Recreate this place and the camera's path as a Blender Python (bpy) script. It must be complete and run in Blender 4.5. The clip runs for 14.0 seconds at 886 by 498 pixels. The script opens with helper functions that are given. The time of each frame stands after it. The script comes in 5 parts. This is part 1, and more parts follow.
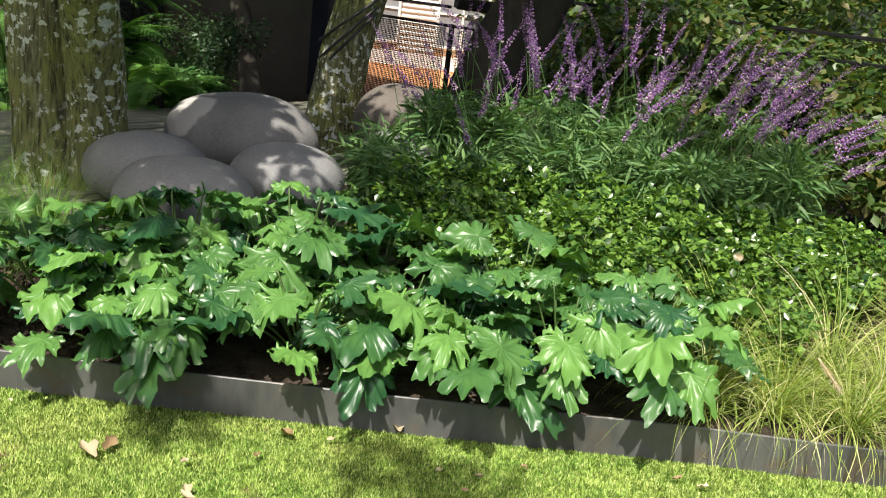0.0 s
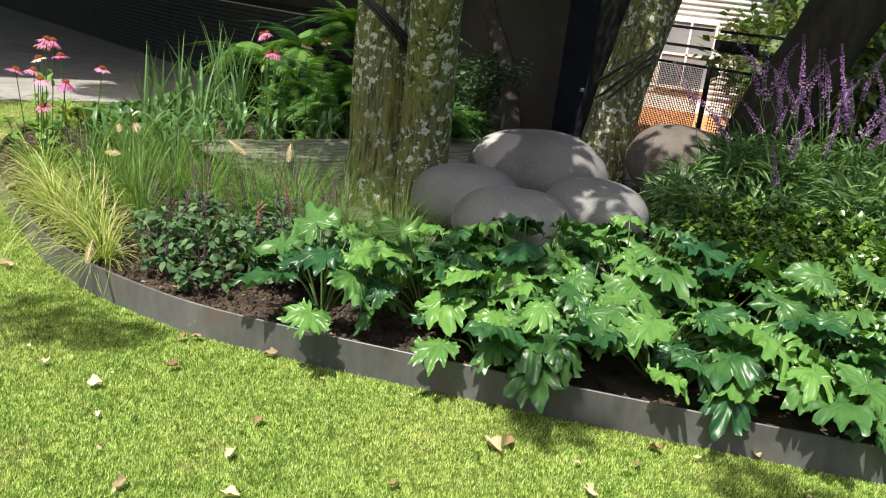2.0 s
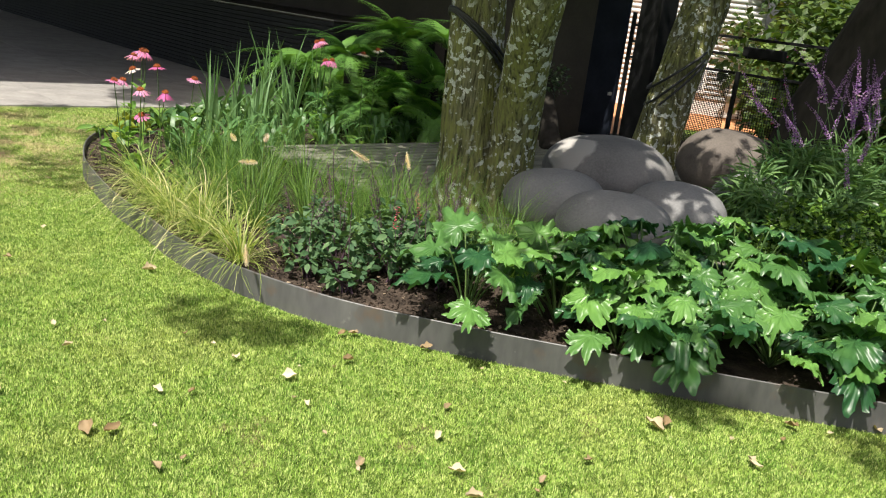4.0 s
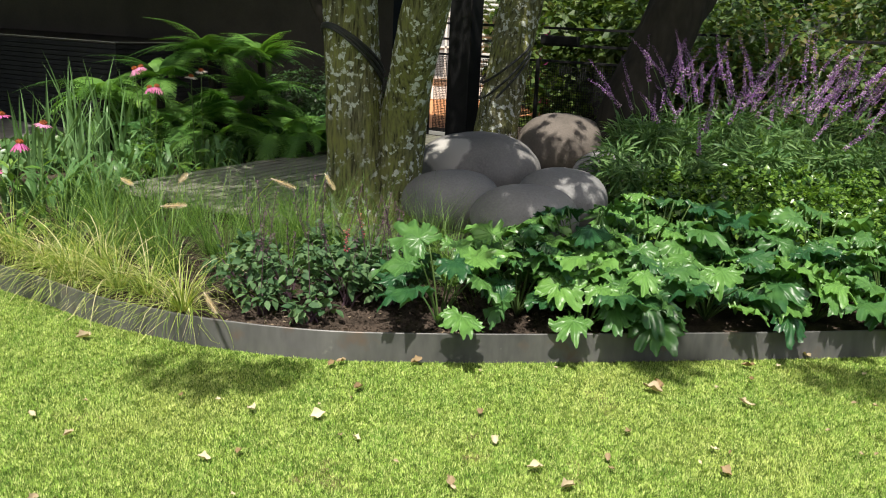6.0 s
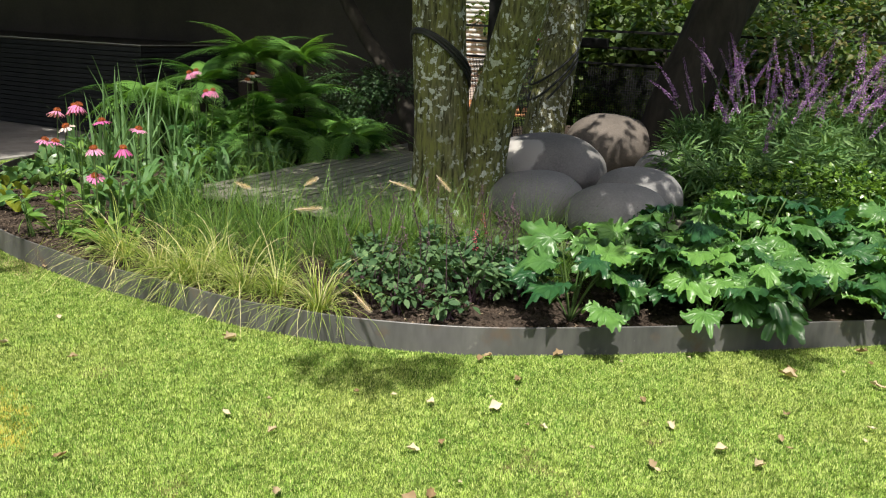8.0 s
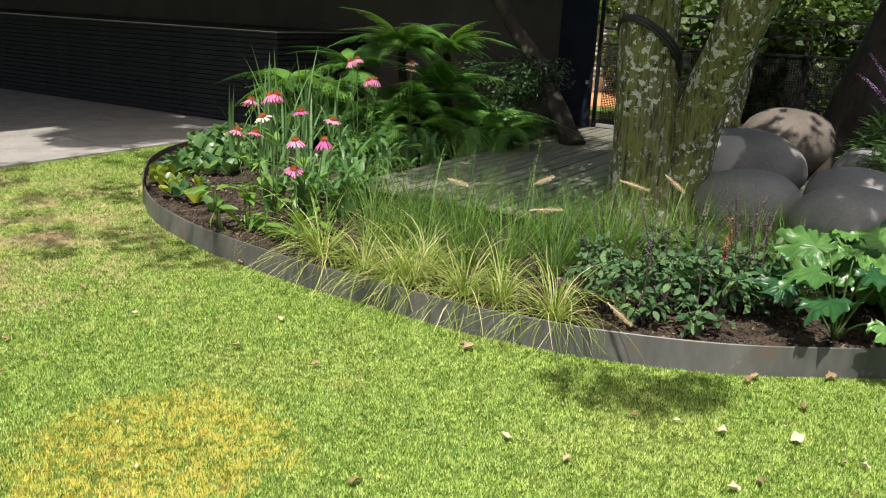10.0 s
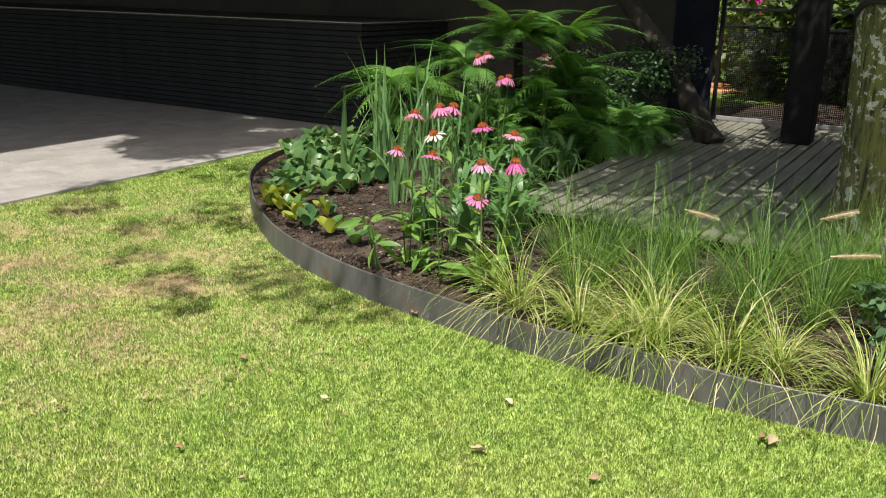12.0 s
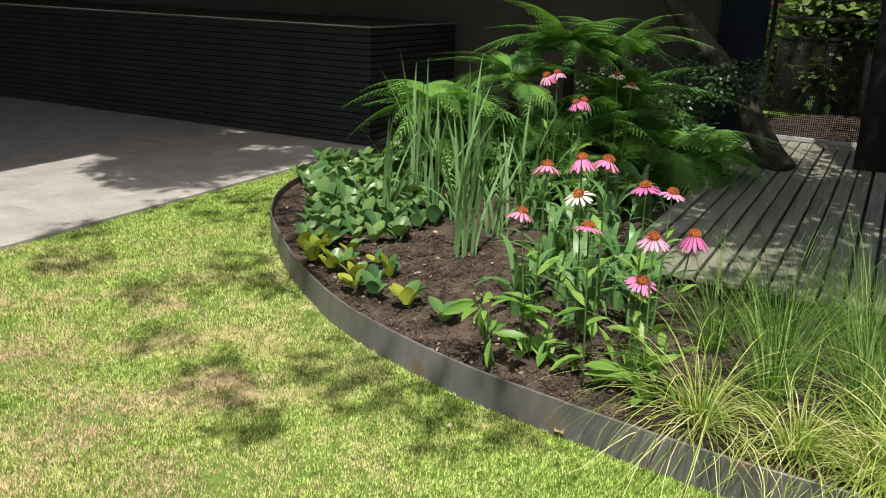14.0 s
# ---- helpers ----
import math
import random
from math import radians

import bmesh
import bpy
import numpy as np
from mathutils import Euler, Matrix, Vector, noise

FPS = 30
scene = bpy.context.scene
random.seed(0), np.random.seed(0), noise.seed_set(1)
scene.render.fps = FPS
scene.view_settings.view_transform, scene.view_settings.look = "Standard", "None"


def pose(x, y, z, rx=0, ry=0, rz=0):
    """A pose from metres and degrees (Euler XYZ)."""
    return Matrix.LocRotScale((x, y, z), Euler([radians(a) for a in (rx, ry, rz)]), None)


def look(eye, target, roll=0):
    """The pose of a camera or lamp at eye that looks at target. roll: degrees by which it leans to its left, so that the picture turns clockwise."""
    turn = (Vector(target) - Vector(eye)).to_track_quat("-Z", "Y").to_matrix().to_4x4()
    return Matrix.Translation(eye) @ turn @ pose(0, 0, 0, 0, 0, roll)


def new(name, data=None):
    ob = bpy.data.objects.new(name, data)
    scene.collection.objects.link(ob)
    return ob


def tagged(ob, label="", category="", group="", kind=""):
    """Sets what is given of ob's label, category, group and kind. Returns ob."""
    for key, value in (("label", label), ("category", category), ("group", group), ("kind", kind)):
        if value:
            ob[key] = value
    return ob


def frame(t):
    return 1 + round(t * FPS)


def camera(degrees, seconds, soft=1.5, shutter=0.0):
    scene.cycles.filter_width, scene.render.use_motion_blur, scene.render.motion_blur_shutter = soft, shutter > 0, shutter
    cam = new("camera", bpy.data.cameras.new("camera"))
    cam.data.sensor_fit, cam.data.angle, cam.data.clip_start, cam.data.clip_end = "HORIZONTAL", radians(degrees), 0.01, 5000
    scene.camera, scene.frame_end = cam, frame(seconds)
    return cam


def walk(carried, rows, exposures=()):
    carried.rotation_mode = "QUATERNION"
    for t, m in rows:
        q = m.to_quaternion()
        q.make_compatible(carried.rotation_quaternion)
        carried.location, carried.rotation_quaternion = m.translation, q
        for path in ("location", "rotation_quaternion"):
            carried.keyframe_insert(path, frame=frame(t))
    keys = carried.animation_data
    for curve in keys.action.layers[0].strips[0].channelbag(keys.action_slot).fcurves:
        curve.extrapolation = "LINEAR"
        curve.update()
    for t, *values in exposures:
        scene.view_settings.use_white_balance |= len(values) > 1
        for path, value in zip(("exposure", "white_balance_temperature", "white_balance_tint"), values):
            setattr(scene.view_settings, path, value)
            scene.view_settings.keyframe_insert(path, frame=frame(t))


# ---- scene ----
cam = camera(54.8, 14.0, soft=1.1)
METRES, EYE, TILT, LEAN, TURN = 7.6, 1.57, -17.0, -6.74, 0.0
ROWS = [
    (0.0, 0.0, 0.0, 0.0, 0.0, 0.0, 0.0),
    (0.5, -0.0238, -0.0228, -0.0045, 5.11, 1.25, -1.98),
    (1.0, -0.0444, -0.0338, -0.0052, 11.95, 1.7, -3.81),
    (1.5, -0.0747, -0.043, -0.0067, 12.56, 1.84, -4.03),
    (2.0, -0.0978, -0.0504, -0.006, 11.25, 1.84, -3.52),
    (2.5, -0.1158, -0.0683, -0.0115, 11.46, 1.69, -3.33),
    (3.0, -0.1382, -0.0866, -0.0125, 11.87, 1.68, -2.81),
    (5.5, -0.2995, -0.1326, -0.0023, -3.17, 1.57, 2.72),
    (6.0, -0.3348, -0.13, 0.0035, -7.74, 0.96, 6.66),
    (6.5, -0.3641, -0.1352, 0.0043, -9.36, 0.58, 6.73),
    (7.0, -0.3947, -0.1402, 0.009, -10.85, 0.49, 7.7),
    (9.5, -0.5393, -0.0937, 0.0362, -9.34, 0.4, 6.6),
    (10.0, -0.5637, -0.0723, 0.0432, -6.59, 0.25, 6.29),
    (10.5, -0.5853, -0.0385, 0.0553, -5.79, -0.23, 6.79),
    (11.0, -0.6152, -0.0008, 0.0737, -4.43, -0.04, 6.84),
    (11.5, -0.655, 0.0278, 0.0878, -5.96, -0.5, 7.74),
    (12.0, -0.6743, 0.0641, 0.1001, -5.59, -0.82, 7.59),
    (12.5, -0.6944, 0.105, 0.122, -2.77, -0.76, 6.62),
    (13.0, -0.729, 0.1433, 0.1367, -4.42, -1.05, 6.36),
    (13.5, -0.7532, 0.1743, 0.1524, -6.55, -1.53, 6.28),
    (14.0, -0.7577, 0.214, 0.1644, -9.76, -1.88, 7.83),
]
walk(cam, [(t, pose(0, 0, EYE, TILT, LEAN, TURN) @ pose(METRES * x, METRES * y, METRES * z, 90 + pitch, roll, yaw)) for t, x, y, z, yaw, pitch, roll in ROWS],
     exposures=((0.0, 0.61), (3.0, 0.61), (6.0, 0.41), (11.5, 0.4), (14.0, 0.45)))

# ---- sky and sun ----
SUN_FROM = Vector((-0.17, -0.47, 0.88)).normalized()
world = bpy.data.worlds.new("world")
scene.world = world
world.use_nodes = True
wn = world.node_tree.nodes
sky = wn.new("ShaderNodeTexSky")
sky.sky_type, sky.sun_disc = "NISHITA", False
sky.dust_density, sky.ozone_density = 5.0, 0.4
sky.sun_elevation = math.asin(SUN_FROM.z)
sky.sun_rotation = math.atan2(SUN_FROM.x, SUN_FROM.y)
world.node_tree.links.new(sky.outputs[0], wn["Background"].inputs[0])
wn["Background"].inputs[1].default_value = 0.095
sun_data = bpy.data.lights.new("sun", "SUN")
sun_data.energy, sun_data.angle, sun_data.color = 5.0, radians(0.53), (1.0, 0.95, 0.86)
sun = new("sun", sun_data)
sun.matrix_world = look(SUN_FROM * 40, (0, 0, 0))


# ---- materials ----
def surface(name, c1, c2, scale=6.0, rough=0.7, bump=0.2, fine=60.0, metal=0.0, spots=None, spec=0.5, vary=0.0, stretch=(1, 1, 1), patch=None):
    """A material of two colours mixed by coarse and fine noise, with relief; spots: (colour, scale, threshold)."""
    m = bpy.data.materials.new(name)
    m.use_nodes = True
    n, l = m.node_tree.nodes, m.node_tree.links
    b = n["Principled BSDF"]
    tc, mp = n.new("ShaderNodeTexCoord"), n.new("ShaderNodeMapping")
    mp.inputs["Scale"].default_value = stretch
    l.new(tc.outputs["Object"], mp.inputs[0])
    coarse, small = n.new("ShaderNodeTexNoise"), n.new("ShaderNodeTexNoise")
    for tex, s, d in ((coarse, scale, 5), (small, fine, 4)):
        tex.inputs["Scale"].default_value, tex.inputs["Detail"].default_value = s, d
        l.new(mp.outputs[0], tex.inputs["Vector"])
    add = n.new("ShaderNodeMath")
    add.operation = "MULTIPLY_ADD"
    l.new(small.outputs[0], add.inputs[0])
    add.inputs[1].default_value = 0.45
    l.new(coarse.outputs[0], add.inputs[2])
    ramp = n.new("ShaderNodeValToRGB")
    ramp.color_ramp.elements[0].position, ramp.color_ramp.elements[1].position = 0.5, 0.95
    ramp.color_ramp.elements[0].color, ramp.color_ramp.elements[1].color = (*c1, 1), (*c2, 1)
    l.new(add.outputs[0], ramp.inputs[0])
    col = ramp.outputs[0]
    if spots:
        for colour, sc, at, soft_edge in spots:
            sp = n.new("ShaderNodeTexNoise")
            sp.inputs["Scale"].default_value, sp.inputs["Detail"].default_value, sp.inputs["Roughness"].default_value = sc, 6, 0.55
            l.new(tc.outputs["Object"], sp.inputs["Vector"])
            cut = n.new("ShaderNodeMapRange")
            cut.inputs[1].default_value, cut.inputs[2].default_value = at, at + soft_edge
            l.new(sp.outputs[0], cut.inputs[0])
            mix = n.new("ShaderNodeMix")
            mix.data_type = "RGBA"
            l.new(cut.outputs[0], mix.inputs[0])
            l.new(col, mix.inputs[6])
            mix.inputs[7].default_value = (*colour, 1)
            col = mix.outputs[2]
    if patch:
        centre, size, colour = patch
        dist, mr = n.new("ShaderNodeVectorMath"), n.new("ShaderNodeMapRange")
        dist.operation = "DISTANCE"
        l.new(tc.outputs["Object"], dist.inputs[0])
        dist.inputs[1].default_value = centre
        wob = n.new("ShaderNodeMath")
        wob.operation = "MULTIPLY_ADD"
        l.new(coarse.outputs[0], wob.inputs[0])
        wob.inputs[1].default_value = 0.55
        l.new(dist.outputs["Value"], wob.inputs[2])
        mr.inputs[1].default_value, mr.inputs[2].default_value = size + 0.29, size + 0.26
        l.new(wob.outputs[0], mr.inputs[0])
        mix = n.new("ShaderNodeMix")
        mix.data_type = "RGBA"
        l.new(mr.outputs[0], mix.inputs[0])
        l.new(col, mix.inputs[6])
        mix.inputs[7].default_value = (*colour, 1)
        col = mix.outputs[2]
    if vary:
        oi, hs = n.new("ShaderNodeObjectInfo"), n.new("ShaderNodeHueSaturation")
        mr = n.new("ShaderNodeMapRange")
        mr.inputs[3].default_value, mr.inputs[4].default_value = 1 - vary, 1 + vary
        l.new(oi.outputs["Random"], mr.inputs[0])
        l.new(mr.outputs[0], hs.inputs["Value"])
        l.new(col, hs.inputs["Color"])
        col = hs.outputs[0]
    l.new(col, b.inputs["Base Color"])
    b.inputs["Roughness"].default_value, b.inputs["Metallic"].default_value, b.inputs["Specular IOR Level"].default_value = rough, metal, spec
    bp = n.new("ShaderNodeBump")
    bp.inputs["Strength"].default_value, bp.inputs["Distance"].default_value = bump, 0.02
    l.new(add.outputs[0], bp.inputs["Height"])
    l.new(bp.outputs[0], b.inputs["Normal"])
    return m


def foliage(name, c1, c2, rough=0.45, through_light=0.3, island=True, spec=0.4, dry=None):
    """A leaf material: colour varies leaf by leaf, and part of the light comes through."""
    m = bpy.data.materials.new(name)
    m.use_nodes = True
    n, l = m.node_tree.nodes, m.node_tree.links
    b, out = n["Principled BSDF"], n["Material Output"]
    if island:
        rnd = n.new("ShaderNodeNewGeometry").outputs["Random Per Island"]
    else:
        rnd = n.new("ShaderNodeObjectInfo").outputs["Random"]
    tc, tex = n.new("ShaderNodeTexCoord"), n.new("ShaderNodeTexNoise")
    tex.inputs["Scale"].default_value, tex.inputs["Detail"].default_value = 9.0, 4
    l.new(tc.outputs["Object"], tex.inputs["Vector"])
    add = n.new("ShaderNodeMath")
    add.operation = "MULTIPLY_ADD"
    l.new(tex.outputs[0], add.inputs[0])
    add.inputs[1].default_value = 0.6
    l.new(rnd, add.inputs[2])
    ramp = n.new("ShaderNodeValToRGB")
    e = ramp.color_ramp.elements
    e[0].position, e[1].position = 0.25, 1.15
    e[0].color, e[1].color = (*c1, 1), (*c2, 1)
    e[1].position = 1.0
    if dry:
        e[1].position = 0.9
        d = ramp.color_ramp.elements.new(0.72)
        d.color = (*c2, 1)
        e[len(e) - 1].color = (*dry, 1)
    half = n.new("ShaderNodeMath")
    half.operation = "MULTIPLY"
    half.inputs[1].default_value = 0.72
    l.new(add.outputs[0], half.inputs[0])
    l.new(half.outputs[0], ramp.inputs[0])
    l.new(ramp.outputs[0], b.inputs["Base Color"])
    b.inputs["Roughness"].default_value, b.inputs["Specular IOR Level"].default_value = rough, spec
    tr, mix = n.new("ShaderNodeBsdfTranslucent"), n.new("ShaderNodeMixShader")
    warm = n.new("ShaderNodeMix")
    warm.data_type, warm.blend_type = "RGBA", "MULTIPLY"
    warm.inputs[0].default_value = 1.0
    l.new(ramp.outputs[0], warm.inputs[6])
    warm.inputs[7].default_value = (1.5, 1.5, 0.6, 1)
    l.new(warm.outputs[2], tr.inputs[0])
    mix.inputs[0].default_value = through_light
    l.new(b.outputs[0], mix.inputs[1])
    l.new(tr.outputs[0], mix.inputs[2])
    l.new(mix.outputs[0], out.inputs[0])
    return m


def turf(name):
    """Lawn: fresh green with worn, dry and yellow areas, by place."""
    m = bpy.data.materials.new(name)
    m.use_nodes = True
    n, l = m.node_tree.nodes, m.node_tree.links
    b, out = n["Principled BSDF"], n["Material Output"]
    geo = n.new("ShaderNodeNewGeometry")

    def noise_at(scale, detail=4):
        t = n.new("ShaderNodeTexNoise")
        t.inputs["Scale"].default_value, t.inputs["Detail"].default_value = scale, detail
        l.new(geo.outputs["Position"], t.inputs["Vector"])
        return t.outputs[0]

    def spot(centre, inner, outer, wobble):
        d = n.new("ShaderNodeVectorMath")
        d.operation = "DISTANCE"
        l.new(geo.outputs["Position"], d.inputs[0])
        d.inputs[1].default_value = centre
        w = n.new("ShaderNodeMath")
        w.operation = "MULTIPLY_ADD"
        l.new(noise_at(5.0), w.inputs[0])
        w.inputs[1].default_value = wobble
        l.new(d.outputs["Value"], w.inputs[2])
        r = n.new("ShaderNodeMapRange")
        r.inputs[1].default_value, r.inputs[2].default_value = outer + wobble / 2, inner + wobble / 2
        l.new(w.outputs[0], r.inputs[0])
        return r.outputs[0]

    def blend(fac, a, bcol):
        x = n.new("ShaderNodeMix")
        x.data_type = "RGBA"
        l.new(fac, x.inputs[0])
        if isinstance(a, tuple):
            x.inputs[6].default_value = (*a, 1)
        else:
            l.new(a, x.inputs[6])
        x.inputs[7].default_value = (*bcol, 1)
        return x.outputs[2]

    ramp = n.new("ShaderNodeMapRange")
    ramp.inputs[1].default_value, ramp.inputs[2].default_value = 0.35, 0.7
    l.new(noise_at(7.0, 6), ramp.inputs[0])
    col = blend(ramp.outputs[0], (0.21, 0.385, 0.052), (0.4, 0.56, 0.1))
    wide = n.new("ShaderNodeMapRange")
    wide.inputs[1].default_value, wide.inputs[2].default_value, wide.inputs[4].default_value = 0.48, 0.66, 0.6
    l.new(noise_at(1.4, 5), wide.inputs[0])
    col = blend(wide.outputs[0], col, (0.44, 0.5, 0.12))
    tuft = n.new("ShaderNodeMapRange")
    tuft.inputs[1].default_value, tuft.inputs[2].default_value, tuft.inputs[4].default_value = 0.47, 0.68, 0.5
    l.new(noise_at(60.0, 3), tuft.inputs[0])
    col = blend(tuft.outputs[0], col, (0.13, 0.22, 0.036))
    blade = n.new("ShaderNodeMapRange")
    blade.inputs[1].default_value, blade.inputs[2].default_value, blade.inputs[4].default_value = 0.55, 1.0, 0.85
    l.new(geo.outputs["Random Per Island"], blade.inputs[0])
    low = n.new("ShaderNodeMapRange")
    low.inputs[1].default_value, low.inputs[2].default_value, low.inputs[3].default_value, low.inputs[4].default_value = 0.05, 0.42, 0.95, 0.0
    l.new(geo.outputs["Random Per Island"], low.inputs[0])
    col = blend(low.outputs[0], col, (0.055, 0.115, 0.016))
    col = blend(blade.outputs[0], col, (0.68, 0.74, 0.28))
    spare = n.new("ShaderNodeMath")
    spare.operation = "MULTIPLY"
    spare.inputs[1].default_value = 7.31
    l.new(geo.outputs["Random Per Island"], spare.inputs[0])
    chance = n.new("ShaderNodeMath")
    chance.operation = "FRACT"
    l.new(spare.outputs[0], chance.inputs[0])

    def some_blades(amount):
        """1 on that share of the blades, 0 on the others."""
        c = n.new("ShaderNodeMath")
        c.operation = "LESS_THAN"
        l.new(chance.outputs[0], c.inputs[0])
        l.new(amount, c.inputs[1])
        return c.outputs[0]

    worn = spot((-6.9, 5.5, 0), 0.9, 2.5, 1.6)
    thin = n.new("ShaderNodeMapRange")
    thin.inputs[1].default_value, thin.inputs[2].default_value, thin.inputs[3].default_value, thin.inputs[4].default_value = 0.42, 0.62, 0.12, 0.95
    l.new(noise_at(3.4, 6), thin.inputs[0])
    both = n.new("ShaderNodeMath")
    both.operation = "MULTIPLY"
    l.new(worn, both.inputs[0])
    l.new(thin.outputs[0], both.inputs[1])
    col = blend(some_blades(both.outputs[0]), col, (0.58, 0.49, 0.27))
    for place, inner, outer in (((-6.5, 4.98, 0), 0.08, 0.3), ((-6.82, 5.55, 0), 0.08, 0.34), ((-6.03, 5.24, 0), 0.05, 0.26), ((-6.19, 4.48, 0), 0.06, 0.26), ((-7.1, 4.7, 0), 0.1, 0.36)):
        col = blend(some_blades(spot(place, inner, outer, 0.35)), col, (0.52, 0.4, 0.25))
    yellow = n.new("ShaderNodeMath")
    yellow.operation = "MULTIPLY"
    yellow.inputs[1].default_value = 0.7
    mottle = n.new("ShaderNodeMapRange")
    mottle.inputs[1].default_value, mottle.inputs[2].default_value, mottle.inputs[3].default_value, mottle.inputs[4].default_value = 0.42, 0.58, 0.25, 0.85
    l.new(noise_at(22.0, 5), mottle.inputs[0])
    l.new(mottle.outputs[0], yellow.inputs[1])
    l.new(spot((-4.88, 2.4, 0), 0.42, 0.54, 0.5), yellow.inputs[0])
    col = blend(some_blades(yellow.outputs[0]), col, (0.6, 0.52, 0.1))
    l.new(col, b.inputs["Base Color"])
    b.inputs["Roughness"].default_value, b.inputs["Specular IOR Level"].default_value = 0.6, 0.25
    tr, mix = n.new("ShaderNodeBsdfTranslucent"), n.new("ShaderNodeMixShader")
    l.new(col, tr.inputs[0])
    mix.inputs[0].default_value = 0.25
    l.new(b.outputs[0], mix.inputs[1])
    l.new(tr.outputs[0], mix.inputs[2])
    l.new(mix.outputs[0], out.inputs[0])
    return m


LAWN = turf("lawn_turf")
TURF_GROUND = surface("turf_ground", (0.06, 0.1, 0.02), (0.16, 0.225, 0.048), 14, 0.95, 0.6, 90, spec=0.1, spots=(((0.2, 0.14, 0.085), 3.5, 0.6, 0.1),))
SOIL = surface("soil", (0.018, 0.0142, 0.0115), (0.1, 0.076, 0.059), 9, 0.95, 0.9, 70, spec=0.1)
# streaky light and dark greys paint in leaf shadows and reflections; brown spots are rust
STEEL = surface("grey_steel_edging", (0.07, 0.071, 0.071), (0.17, 0.168, 0.162), 2.6, 0.5, 0.05, 22, metal=0.25, stretch=(1, 1, 0.35), spots=(((0.15, 0.105, 0.075), 4.5, 0.6, 0.14), ((0.24, 0.235, 0.22), 11.0, 0.66, 0.1)))
PAVING = surface("grey_paving_stone", (0.225, 0.214, 0.2), (0.35, 0.332, 0.308), 2.4, 0.75, 0.25, 30, vary=0.08, spots=(((0.41, 0.385, 0.35), 1.7, 0.54, 0.16), ((0.2, 0.185, 0.165), 4.0, 0.62, 0.12)))
DECK_WOOD = surface("weathered_deck_wood", (0.104, 0.102, 0.076), (0.22, 0.216, 0.165), 5, 0.75, 0.35, 30, vary=0.15, stretch=(0.5, 9, 9))
DARK_CLAD = surface("black_cladding", (0.017, 0.0185, 0.02), (0.028, 0.03, 0.032), 6, 0.7, 0.1, 50, spec=0.12)
DARK_WALL = surface("dark_plaster", (0.04, 0.036, 0.032), (0.066, 0.058, 0.05), 2, 0.6, 0.15, 40, spec=0.25)
TRIM = surface("pale_metal_trim", (0.3, 0.3, 0.29), (0.42, 0.42, 0.4), 4, 0.45, 0.05, 30, metal=0.3)
BLACK_STEEL = surface("black_painted_steel", (0.006, 0.006, 0.0065), (0.013, 0.013, 0.013), 8, 0.6, 0.1, 60, spec=0.15)
BLUE_DARK = surface("dark_blue_canvas", (0.007, 0.01, 0.017), (0.015, 0.019, 0.029), 3, 0.8, 0.3, 20, spec=0.1)
CONCRETE = surface("grey_concrete_stone", (0.145, 0.144, 0.141), (0.245, 0.241, 0.234), 2.2, 0.85, 0.3, 70, spots=(((0.24, 0.235, 0.225), 5.0, 0.58, 0.2), ((0.09, 0.088, 0.084), 34.0, 0.67, 0.06)))
BROWN_STONE = surface("brown_concrete_stone", (0.1, 0.084, 0.07), (0.18, 0.152, 0.128), 4, 0.85, 0.35, 60, spots=(((0.09, 0.078, 0.066), 8.0, 0.58, 0.12),))
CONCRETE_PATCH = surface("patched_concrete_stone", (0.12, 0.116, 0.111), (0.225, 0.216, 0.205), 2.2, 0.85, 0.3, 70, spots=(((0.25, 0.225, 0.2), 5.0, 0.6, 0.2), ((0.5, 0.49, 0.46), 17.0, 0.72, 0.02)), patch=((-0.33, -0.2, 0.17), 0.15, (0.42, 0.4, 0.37)))


